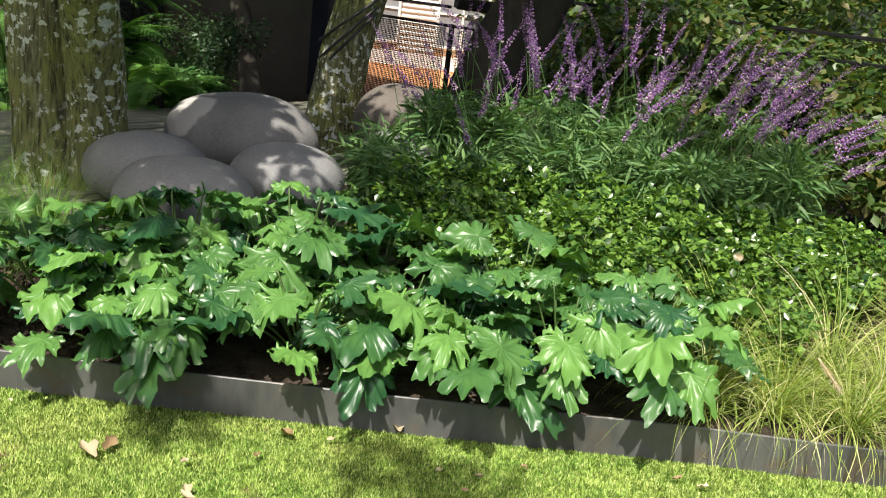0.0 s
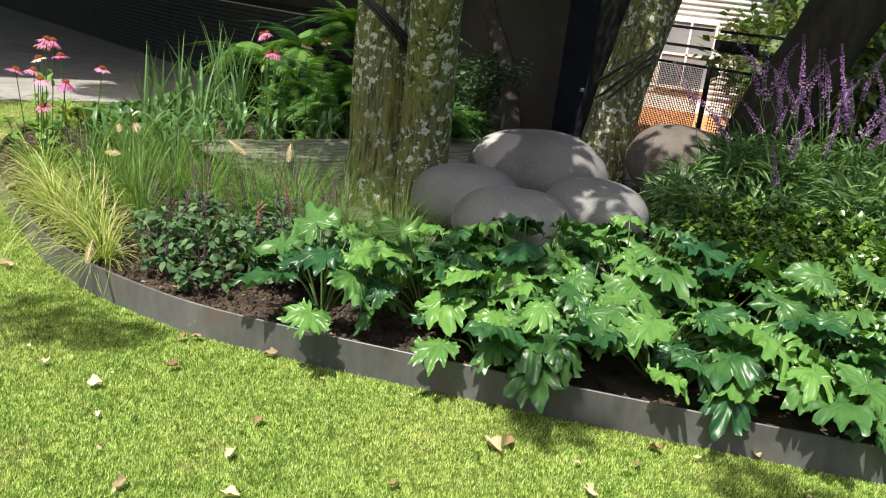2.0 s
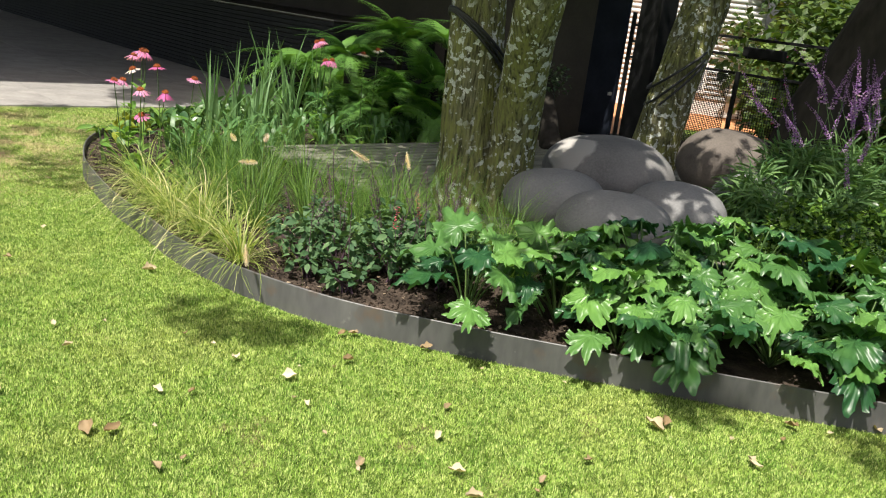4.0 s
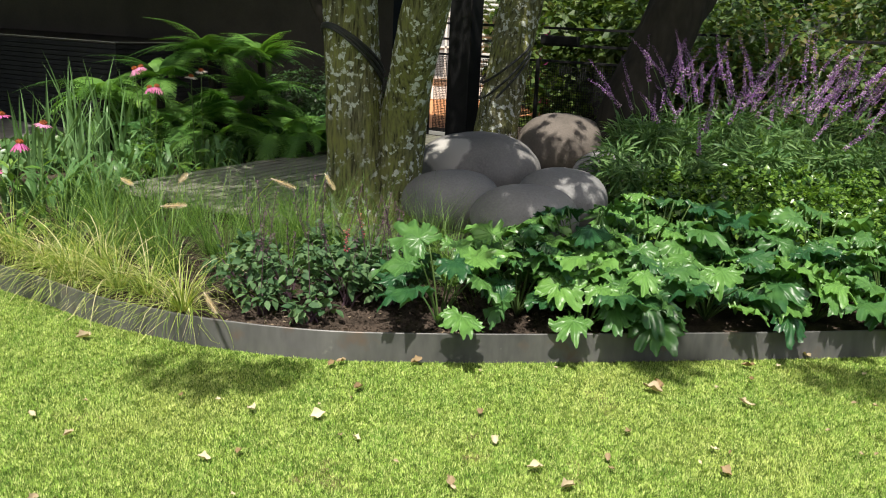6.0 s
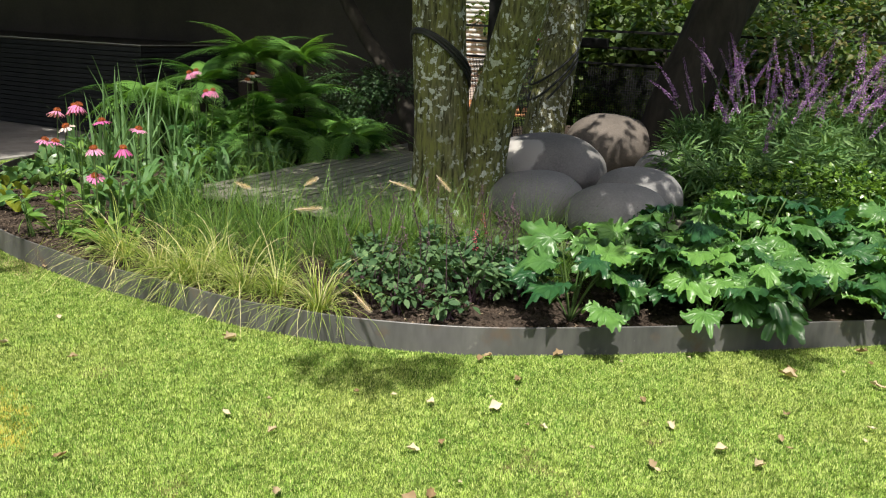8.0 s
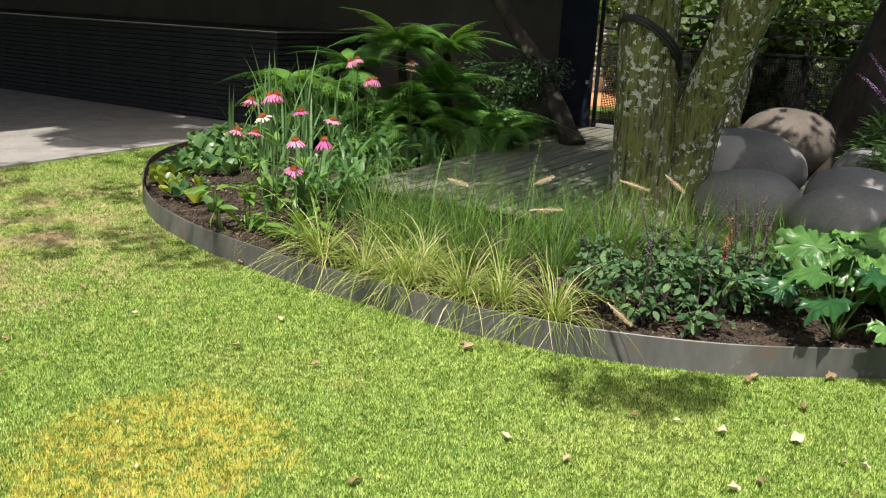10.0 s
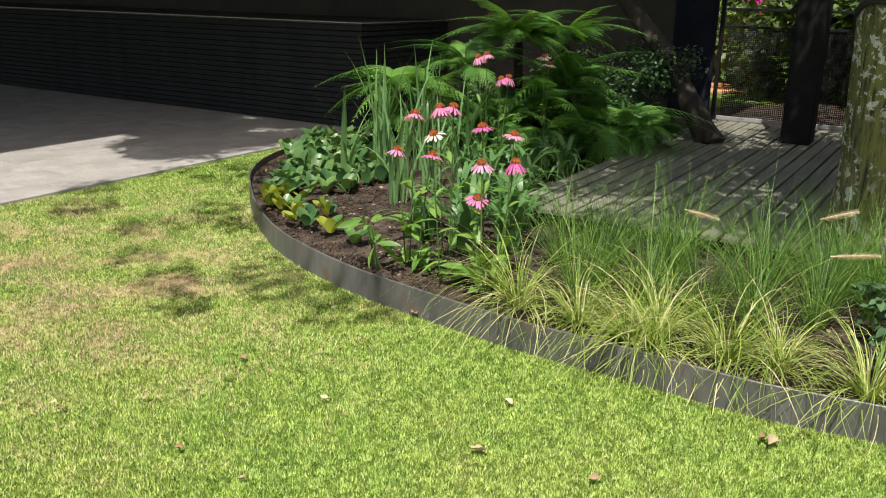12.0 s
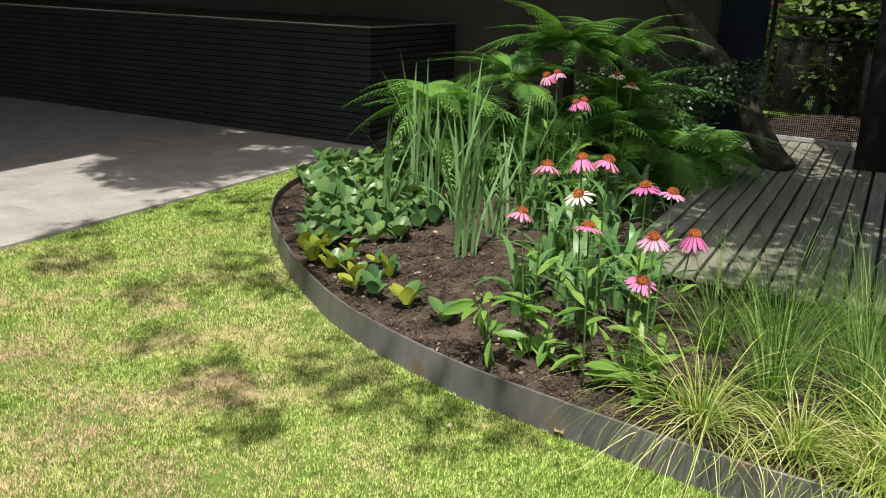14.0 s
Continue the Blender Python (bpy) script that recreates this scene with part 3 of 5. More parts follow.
def leaf_cloud(centres, radii, count, size, flatness=0.7, shell=0.5, template=None, droop=-0.2):
    """Leaves in clumps: centres (k, 3), radii (k,), as matrices."""
    centres, radii = np.asarray(centres, float), np.asarray(radii, float)
    which = rng.choice(len(centres), count, p=radii ** 2 / (radii ** 2).sum())
    d = rng.normal(size=(count, 3))
    d /= np.linalg.norm(d, axis=1)[:, None]
    r = radii[which] * (shell + (1 - shell) * rng.random(count)) ** 0.8 * (0.8 + 0.4 * rng.random(count))
    p = centres[which] + d * r[:, None] * np.array([1, 1, flatness])
    yaw = np.arctan2(d[:, 1], d[:, 0]) + rng.normal(0, 0.9, count)
    pitch = droop + 0.5 * d[:, 2] + rng.normal(0, 0.45, count)
    return turned(p, yaw, pitch, rng.normal(0, 0.6, count), size * rng.uniform(0.65, 1.3, count))


TREE_LEAF = foliage("tree_leaf", (0.035, 0.075, 0.012), (0.11, 0.19, 0.035), 0.4, 0.35)


# openings between the leaves through which the sun reaches boulders and hedge: (x, y, z, spread, how many)
GAPS = []
for x, y, z, spread, many in ((-0.68, 4.66, 0.62, 0.22, 8), (-0.2, 6.45, 0.8, 0.32, 13), (-0.85, 5.5, 0.78, 0.28, 8), (-1.5, 5.4, 0.7, 0.1, 3), (1.4, 3.9, 0.6, 0.45, 12), (0.3, 4.9, 0.8, 0.5, 10), (0.05, 4.6, 0.65, 0.35, 10), (-0.1, 5.1, 0.75, 0.3, 6), (0.5, 4.2, 0.65, 0.5, 8), (-3.2, 8.1, 0.9, 0.8, 14), (-4.2, 7.4, 0.8, 0.5, 5), (-0.75, 6.7, 1.2, 0.3, 3)):
    for _ in range(many):
        GAPS.append((x + rng.uniform(-spread, spread), y + rng.uniform(-spread, spread), z, rng.uniform(0.07, 0.13)))


def crown(parent, centres, radii, count, size, mat):
    v, f = leaf_template("diamond", 0.28)
    mats = leaf_cloud(centres, radii, count, size, 0.6, 0.2)
    keep = np.ones(len(mats), bool)
    for x, y, z, rad in GAPS:
        rel = mats[:, :3, 3] - np.array((x, y, z))
        along = rel @ np.array(SUN_FROM)
        keep &= np.linalg.norm(rel - along[:, None] * np.array(SUN_FROM), axis=1) > rad
    return part("crown", grid_mesh(v, f, mats[keep], name="crown"), mat, parent)


def above(x, y, z, h):
    """The place h metres up that shades the point (x, y, z)."""
    k = (h - z) / SUN_FROM.z
    return (x + SUN_FROM.x * k, y + SUN_FROM.y * k, h)


tree = root("tree", pose(0, 0, 0), "twin-stemmed tree with mossy bark and pale lichen", "tree")
trunk_part("trunk", [(-2.13, 4.95, 0.1), (-2.16, 4.94, 0.7), (-2.2, 4.94, 1.3), (-2.26, 4.98, 2.2), (-2.42, 5.1, 3.4)], [0.25, 0.21, 0.185, 0.18, 0.15], BARK, tree, 40, 0.1, 0.15, 2)
trunk_part("trunk", [(-1.9, 4.92, 0.1), (-1.88, 4.87, 0.7), (-1.84, 4.7, 1.2), (-1.77, 4.42, 1.8), (-1.52, 4.1, 3.2)], [0.19, 0.165, 0.148, 0.145, 0.12], BARK, tree, 36, 0.1, 0.15, 9)
cr = [(rng.uniform(-4.4, -0.3), rng.uniform(3.2, 6.4), rng.uniform(3.7, 4.8)) for _ in range(56)] + [(rng.uniform(-3.2, -0.5), rng.uniform(2.45, 3.2), rng.uniform(3.7, 4.6)) for _ in range(14)]
# extra unseen clumps, set on the sun ray to shade boulders, trunk and lobed leaves
cr += [above(-1.05, 4.0, 0.6, 4.4), above(-1.2, 3.95, 0.55, 4.6), above(-1.25, 4.15, 0.55, 4.3), above(-1.55, 4.55, 0.5, 4.2), above(-1.2, 5.3, 0.6, 4.4), above(-1.45, 4.3, 0.4, 4.0), above(-2.1, 4.8, 1.3, 4.6), above(-2.2, 4.8, 0.8, 4.4), above(-1.2, 3.35, 0.4, 4.2), above(-1.5, 3.3, 0.4, 4.1), above(-0.98, 3.5, 0.4, 4.3)]
crown(tree, cr, np.concatenate([rng.uniform(0.35, 0.55, 70), np.full(8, 0.36), np.full(3, 0.22)]), 19500, 0.12, TREE_LEAF)
# unseen leaf clumps added high up to cast shadow blobs on the lawn
cr = [above(-2.93, 2.8, 0, 7.0), above(-3.15, 2.85, 0, 7.1), above(0.0, 2.6, 0, 7.0), above(0.3, 2.48, 0, 7.2), above(-0.75, 2.72, 0, 7.0), above(-2.7, 2.75, 0, 7.2), above(0.12, 2.5, 0, 7.1), above(-2.85, 2.7, 0, 6.9)]
crown(tree, cr, np.full(8, 0.17), 400, 0.12, TREE_LEAF)
for i, (z, tilt) in enumerate(((1.36, 0.27), (1.33, 0.3), (1.385, 0.24))):
    pts = [(-2.2 + 0.205 * math.cos(a), 4.94 + 0.205 * math.sin(a), z - tilt * math.cos(a - 0.2) * 0.6 - 0.05 * math.sin(a)) for a in np.linspace(0, 2 * math.pi, 20)]
    v, f = tube(pts, [0.011, 0.011], 6, steps=3)
    part("cable", raw_mesh("cable", v, f), CABLE, tree, "black cable wound round the trunk")

tree2 = root("tree", pose(0, 0, 0), "leaning mossy tree trunk behind the boulders", "tree")
trunk_part("trunk", [(-0.8, 6.78, 0.15), (-0.74, 6.82, 0.7), (-0.66, 6.86, 1.2), (-0.54, 7.0, 1.8), (-0.2, 7.2, 3.2)], [0.22, 0.19, 0.185, 0.185, 0.15], BARK, tree2, 36, 0.12, 0.2, 4)
cr = [(-0.6 + rng.normal(0, 1.3), 5.2 + rng.normal(0, 1.3), rng.uniform(3.4, 6.2)) for _ in range(30)]
crown(tree2, cr, rng.uniform(0.35, 0.7, 30), 4600, 0.12, TREE_LEAF)
for i, (z, tilt) in enumerate(((1.15, 0.25), (1.08, 0.28), (1.25, 0.2))):
    pts = [(-0.69 + 0.215 * math.cos(a), 6.86 + 0.215 * math.sin(a), z + tilt * math.cos(a) * 0.9) for a in np.linspace(0, 2 * math.pi, 20)]
    v, f = tube(pts, [0.011, 0.011], 6, steps=3)
    part("cable", raw_mesh("cable", v, f), CABLE, tree2, "black cable wound round the trunk")

# unseen clumps added to shade the thin leaning trunk and the thick dark one
cr = [above(-1.65, 8.25, 0.5, 4.6), above(-1.85, 8.7, 0.9, 4.8), above(-2.1, 9.0, 1.3, 4.7), above(-2.3, 9.2, 1.6, 5.0), above(0.4, 6.4, 0.8, 4.6), above(0.6, 6.4, 1.3, 4.8), above(0.75, 6.4, 1.7, 5.0)]
crown(tree2, cr, np.full(7, 0.4), 2200, 0.12, TREE_LEAF)
tree3 = root("tree", pose(0, 0, 0), "thick dark leaning tree trunk behind the purple sage", "tree")
trunk_part("trunk", [(0.25, 6.5, 0.05), (0.38, 6.5, 0.7), (0.6, 6.5, 1.4), (0.85, 6.5, 2.0), (1.4, 6.5, 3.4)], [0.36, 0.28, 0.26, 0.25, 0.18], BARK_DARK, tree3, 32, 0.15, 0.2, 6)
cr = [(2.2 + rng.normal(0, 1.5), 6.6 + rng.normal(0, 1.3), rng.uniform(3.0, 6.0)) for _ in range(30)]
crown(tree3, cr, rng.uniform(0.35, 0.7, 30), 4600, 0.12, TREE_LEAF)

# unseen clumps added for partial shade on hedge and sage
cr = [above(rng.uniform(-0.2, 2.3), rng.uniform(4.3, 6.0), 0.6, rng.uniform(4.2, 5.4)) for _ in range(18)]
crown(tree3, cr, rng.uniform(0.22, 0.36, 18), 1500, 0.12, TREE_LEAF)

# added tree, never in view: its leaf clumps cast the dapples on lawn and paving
shade_tree = root("tree", pose(0, 0, 0), "unseen tree added to dapple the lawn and terrace with shade", "tree")
trunk_part("trunk", [(-10.6, 2.4, 0), (-10.5, 2.5, 1.0), (-10.2, 2.8, 2.2), (-9.2, 3.6, 3.8)], [0.22, 0.18, 0.16, 0.08], BARK, shade_tree, 24, 0.1, 0.2, 3)
cr = [above(*p, 0, rng.uniform(6.6, 7.4)) for p in ((-6.0, 6.9), (-6.35, 6.4), (-5.95, 6.6), (-6.3, 5.75), (-5.45, 5.05), (-5.05, 4.75), (-5.9, 4.9), (-6.1, 7.9), (-6.5, 8.2), (-6.9, 7.0), (-7.4, 6.3), (-7.0, 7.6), (-5.75, 8.0), (-5.95, 8.4), (-6.25, 8.7), (-5.65, 7.5), (-5.65, 6.4), (-5.55, 6.95), (-5.5, 5.35), (-5.2, 5.0), (-6.05, 5.3))]
rad = rng.uniform(0.13, 0.24, 21)
crown(shade_tree, cr, rad, 760, 0.12, TREE_LEAF)
cr = [above(rng.uniform(-7.2, -4.6), rng.uniform(8.9, 11.5), 0, rng.uniform(6.4, 7.4)) for _ in range(34)]
crown(shade_tree, cr, rng.uniform(0.3, 0.45, 34), 11500, 0.12, TREE_LEAF)

cr = [above(rng.uniform(-6.7, -5.9), rng.uniform(8.6, 9.7), 0, rng.uniform(6.4, 7.4)) for _ in range(10)]
crown(shade_tree, cr, rng.uniform(0.2, 0.36, 10), 1500, 0.12, TREE_LEAF)

tree4 = root("tree", pose(0, 0, 0), "thin dark leaning trunk rising from the deck edge", "tree")
trunk_part("trunk", [(-1.66, 8.12, 0.2), (-1.74, 8.3, 0.45), (-1.9, 8.75, 0.95), (-2.25, 9.2, 1.55), (-2.75, 9.5, 2.6)], [0.13, 0.1, 0.09, 0.085, 0.06], BARK_DARK, tree4, 18, 0.15, 0.1, 8)

# ---- neighbour's house beyond the fence ----
street = tagged(part("street", raw_mesh("street", [(-9, 10.6, 0.0), (-0.1, 10.6, 0.0), (-0.1, 17.2, 0.0), (-9, 17.2, 0.0)], [(0, 1, 2, 3)], False), PAVING), "pale paved street beyond the fence", "street", kind="structure")
neighbour = root("neighbour_house", pose(0, 0, 0), "sunlit white house with orange brick base beyond the fence", "house")
part("wall", box(-7, 1.85, 17.0, 18.0, -0.1, 4.5), WHITE_WALL, neighbour)
part("brick_base", box(-7.02, 1.87, 16.95, 17.4, -0.1, 0.03), BRICK, neighbour, "orange brick base")
tagged(part("pavement", box(-7.5, 0.0, 11.4, 16.94, -0.02, 0.012), BRICK), "sunlit orange brick pavement before the white house", "pavement", kind="structure")
tagged(part("pavement", box(0.004, 2.0, 14.2, 16.94, -0.02, 0.012), BRICK), "sunlit orange brick pavement before the white house", "pavement", kind="structure")
SIDING = [np.array(Matrix.Translation((-2.6, 16.996, 0.36 + 0.1 * i)) @ Matrix.Diagonal((8.9, 0.012, 0.088, 1))) for i in range(40)]
CUBE_V = [(x, y, z) for x in (-0.5, 0.5) for y in (-0.5, 0.5) for z in (-0.5, 0.5)]
tagged(part("siding", grid_mesh(CUBE_V, [(0, 1, 3, 2), (4, 6, 7, 5), (0, 4, 5, 1), (2, 3, 7, 6), (0, 2, 6, 4), (1, 5, 7, 3)], SIDING, name="siding", smooth=False), WHITE_WALL, neighbour), kind="stuff")
for x in (-3.4, -1.7, 0.0):
    win = part("window", box(x, x + 0.9, 16.955, 17.02, 0.5, 1.7), WINDOW_GLASS, neighbour)
    for a, b, c, d in ((-0.05, 0.0, 0.45, 1.75), (0.9, 0.95, 0.45, 1.75), (0, 0.9, 0.45, 0.5), (0, 0.9, 1.7, 1.75), (0.43, 0.47, 0.5, 1.7), (0, 0.9, 1.08, 1.12)):
        part("frame", box(x + a, x + b, 16.93, 17.0, c, d), WHITE_WALL, win)


# ---- planting ----
PHILO = foliage("lobed_leaf", (0.024, 0.088, 0.03), (0.15, 0.31, 0.065), 0.36, 0.2, False, 0.5)
STALK = foliage("green_stalk", (0.05, 0.1, 0.025), (0.1, 0.16, 0.045), 0.5, 0.1, False)
HEDGE_LEAF = foliage("hedge_leaf", (0.02, 0.065, 0.012), (0.21, 0.36, 0.06), 0.26, 0.28, spec=0.6)
VINE_LEAF = foliage("vine_leaf", (0.032, 0.075, 0.018), (0.11, 0.175, 0.045), 0.4, 0.35, dry=(0.17, 0.15, 0.05))
SAGE_LEAF = foliage("sage_leaf", (0.055, 0.135, 0.04), (0.18, 0.3, 0.1), 0.55, 0.3)
SAGE_PURPLE = foliage("purple_velvet_flower", (0.25, 0.1, 0.36), (0.5, 0.27, 0.58), 0.8, 0.2)
SAGE_WHITE = foliage("pale_flower", (0.5, 0.38, 0.6), (0.75, 0.62, 0.78), 0.7, 0.3)
GRASS_YELLOW = foliage("yellow_green_blades", (0.13, 0.22, 0.035), (0.4, 0.48, 0.12), 0.45, 0.35, dry=(0.74, 0.67, 0.42))
GRASS_GREEN = foliage("green_fine_blades", (0.05, 0.125, 0.022), (0.25, 0.4, 0.09), 0.5, 0.34)
PLUME = foliage("cream_plume", (0.6, 0.5, 0.46), (0.8, 0.72, 0.66), 0.9, 0.4)
HERB_LEAF = foliage("herb_leaf", (0.04, 0.095, 0.04), (0.13, 0.22, 0.09), 0.62, 0.2, spec=0.25)
HERB_STEM = foliage("purple_stem", (0.06, 0.035, 0.045), (0.13, 0.075, 0.1), 0.7, 0.0)
RED_FLOWER = foliage("red_flower", (0.4, 0.03, 0.07), (0.6, 0.14, 0.18), 0.6, 0.2)
ROUND_LEAF = foliage("round_leaf", (0.045, 0.12, 0.04), (0.14, 0.24, 0.07), 0.35, 0.2, False, 0.5)
LIME_LEAF = foliage("lime_leaf", (0.2, 0.26, 0.03), (0.36, 0.4, 0.06), 0.4, 0.3, False)
IRIS_LEAF = foliage("sword_leaf", (0.08, 0.18, 0.07), (0.19, 0.32, 0.12), 0.4, 0.25)
STRAP_LEAF = foliage("strap_leaf", (0.05, 0.14, 0.04), (0.14, 0.26, 0.09), 0.4, 0.25)
FERN_LEAF = foliage("fern_leaf", (0.06, 0.16, 0.03), (0.17, 0.34, 0.07), 0.5, 0.35, False)
SHRUB_LEAF = foliage("dark_shrub_leaf", (0.025, 0.06, 0.025), (0.07, 0.12, 0.05), 0.35, 0.2)
FAR_LEAF = foliage("far_leaf", (0.03, 0.07, 0.015), (0.12, 0.18, 0.04), 0.5, 0.3)
CONE_LEAF = foliage("coneflower_leaf", (0.1, 0.22, 0.035), (0.22, 0.36, 0.08), 0.45, 0.3)
PETAL = foliage("pink_petal", (0.6, 0.12, 0.38), (0.82, 0.36, 0.6), 0.6, 0.35, False)
PETAL_PALE = foliage("pale_petal", (0.75, 0.6, 0.6), (0.85, 0.75, 0.7), 0.6, 0.35, False)
CONE = surface("orange_cone", (0.15, 0.032, 0.012), (0.5, 0.14, 0.022), 40, 0.8, 0.8, 160)
MAGENTA = foliage("magenta_bract", (0.6, 0.02, 0.4), (0.8, 0.1, 0.6), 0.6, 0.4)
DRY_LEAF = foliage("fallen_leaf", (0.25, 0.17, 0.085), (0.66, 0.58, 0.41), 0.7, 0.15, False)


def lobed_leaf(seed, length=0.25):
    """A broad leaf with deep blunt lobes that spread from the stalk, each with smaller teeth, wavy at the rim."""
    r = random.Random(seed)
    lobes = [(r.uniform(-5, 5), 0.8, 19)]
    for side in (1, -1):
        for a, ln, w in ((31, 0.68, 17), (60, 0.61, 18), (94, 0.55, 20), (134, 0.48, 24)):
            lobes.append((side * (a + r.uniform(-5, 5)), ln * r.uniform(0.82, 1.12), w * r.uniform(0.9, 1.1)))
    n, rings = 126, [0.0, 0.22, 0.42, 0.6, 0.77, 0.9, 1.0]
    bend, twist, cup = r.uniform(0.05, 0.55), r.uniform(-0.3, 0.3), r.uniform(-0.3, 0.25)
    verts, faces = [], []
    for i in range(n):
        th = 360 * i / n - 180
        best, vein = 0.31 if abs(th) < 165 else 0.31 * (0.4 + 0.6 * (180 - abs(th)) / 15), 0.0
        for a, ln, w in lobes:
            off = (th - a + 180) % 360 - 180
            d = abs(off) / w
            if d < 1:
                k = (1 - d ** 2.2) ** 0.6
                best = max(best, 0.27 + (ln - 0.27) * k * (1 - 0.13 * math.cos(off / w * 4.4) ** 2 * d))
                vein = max(vein, 1 - d)
        tooth = 0.038 * math.sin(radians(th) * 27 + seed) + 0.07 * noise.noise(Vector((th * 0.09, seed * 2.1, 0)))
        for t in rings:
            q = (best + tooth * t) * t
            x, y = 0.3 + q * math.cos(radians(th)), q * math.sin(radians(th)) * 0.95
            z = 0.06 * t * (1 - vein) - 0.045 * t + cup * y * y * 1.4
            z += 0.2 * t * noise.noise(Vector((x * 2.6, y * 2.6, seed * 3.7))) + 0.13 * t * noise.noise(Vector((x * 8, y * 8, seed * 5.1)))
            z += 0.035 * t ** 3 * math.sin(radians(th) * 13 + seed * 2) - bend * 0.5 * x * x + y * twist * 0.5 - 0.06 * t ** 4
            verts.append((x * length, y * length, z * length))
    m = len(rings)
    for i in range(n):
        a, b = i * m, ((i + 1) % n) * m
        for j in range(m - 1):
            faces.append((a + j, a + j + 1, b + j + 1, b + j))
    return raw_mesh("leaf", verts, faces)


PHILO_LEAVES = [lobed_leaf(i) for i in range(16)]
for me in PHILO_LEAVES:
    me.materials.append(PHILO)


def stalk_mesh(a, b, r0=0.008, r1=0.005, arch=0.05, sides=5):
    a, b = Vector(a), Vector(b)
    mid = (a + b) / 2 + Vector((0, 0, arch))
    v, f = tube([a, mid, b], [r0, r1], sides, steps=4)
    return raw_mesh("stalk", v, f)


def philodendron(x, y, count, reach, height, seed, lean=(0, -0.02), size=1.0):
    r = random.Random(seed)
    plant = root("philodendron", pose(x, y, 0.1), "glossy green plant with large deeply lobed leaves in the bed", "plant", "lobed-leaf plants along the edging")
    count = int(count * 1.9)
    for i in range(count):
        a = i * 2.4 + r.uniform(-0.4, 0.4)
        k = (i + 0.5) / count
        d = reach * (0.35 + 0.75 * k) * r.uniform(0.8, 1.15)
        h = height * (1.18 - 0.66 * k ** 1.5) * r.uniform(0.88, 1.1)
        tip = Vector((math.cos(a) * d + lean[0], math.sin(a) * d + lean[1], h))
        part("stalk", stalk_mesh((0, 0, 0), tip, 0.006, 0.004, 0.03), STALK, plant)
        yaw = math.degrees(a) + r.uniform(-30, 30)
        s = size * r.uniform(0.6, 1.12)
        m = Matrix.Translation(tip) @ pose(0, 0, 0, 0, 0, yaw) @ pose(0, 0, 0, r.uniform(-26, 26), (4 + 26 * k) * (0.35 - 0.45 * math.sin(a)) + r.uniform(-26, 18), 0) @ Matrix.Diagonal((s, s, s, 1))
        part("leaf", r.choice(PHILO_LEAVES), None, plant, m=m)


for i, (x, y, c, rch, h, sz) in enumerate((
        (-1.86, 3.07, 6, 0.2, 0.34, 1.0), (-1.42, 3.22, 9, 0.24, 0.36, 1.0), (-1.12, 3.2, 8, 0.24, 0.32, 0.95), (-0.85, 3.06, 9, 0.26, 0.28, 1.0), (-1.0, 3.5, 9, 0.28, 0.42, 1.05),
        (-0.4, 3.12, 10, 0.28, 0.3, 1.0), (-0.52, 3.6, 11, 0.3, 0.46, 1.1), (-0.02, 3.2, 9, 0.28, 0.3, 1.0), (-0.15, 3.6, 9, 0.28, 0.4, 1.0), (0.2, 3.06, 8, 0.26, 0.28, 1.0),
        (0.62, 3.08, 9, 0.26, 0.34, 0.95), (0.98, 3.12, 9, 0.26, 0.38, 1.0), (0.45, 3.45, 8, 0.28, 0.4, 1.0), (-0.72, 3.35, 8, 0.26, 0.38, 1.0), (-1.35, 3.55, 7, 0.24, 0.36, 0.9), (-1.12, 2.98, 5, 0.2, 0.24, 0.9))):
    philodendron(x, y, c, rch, h, 40 + i, size=sz)


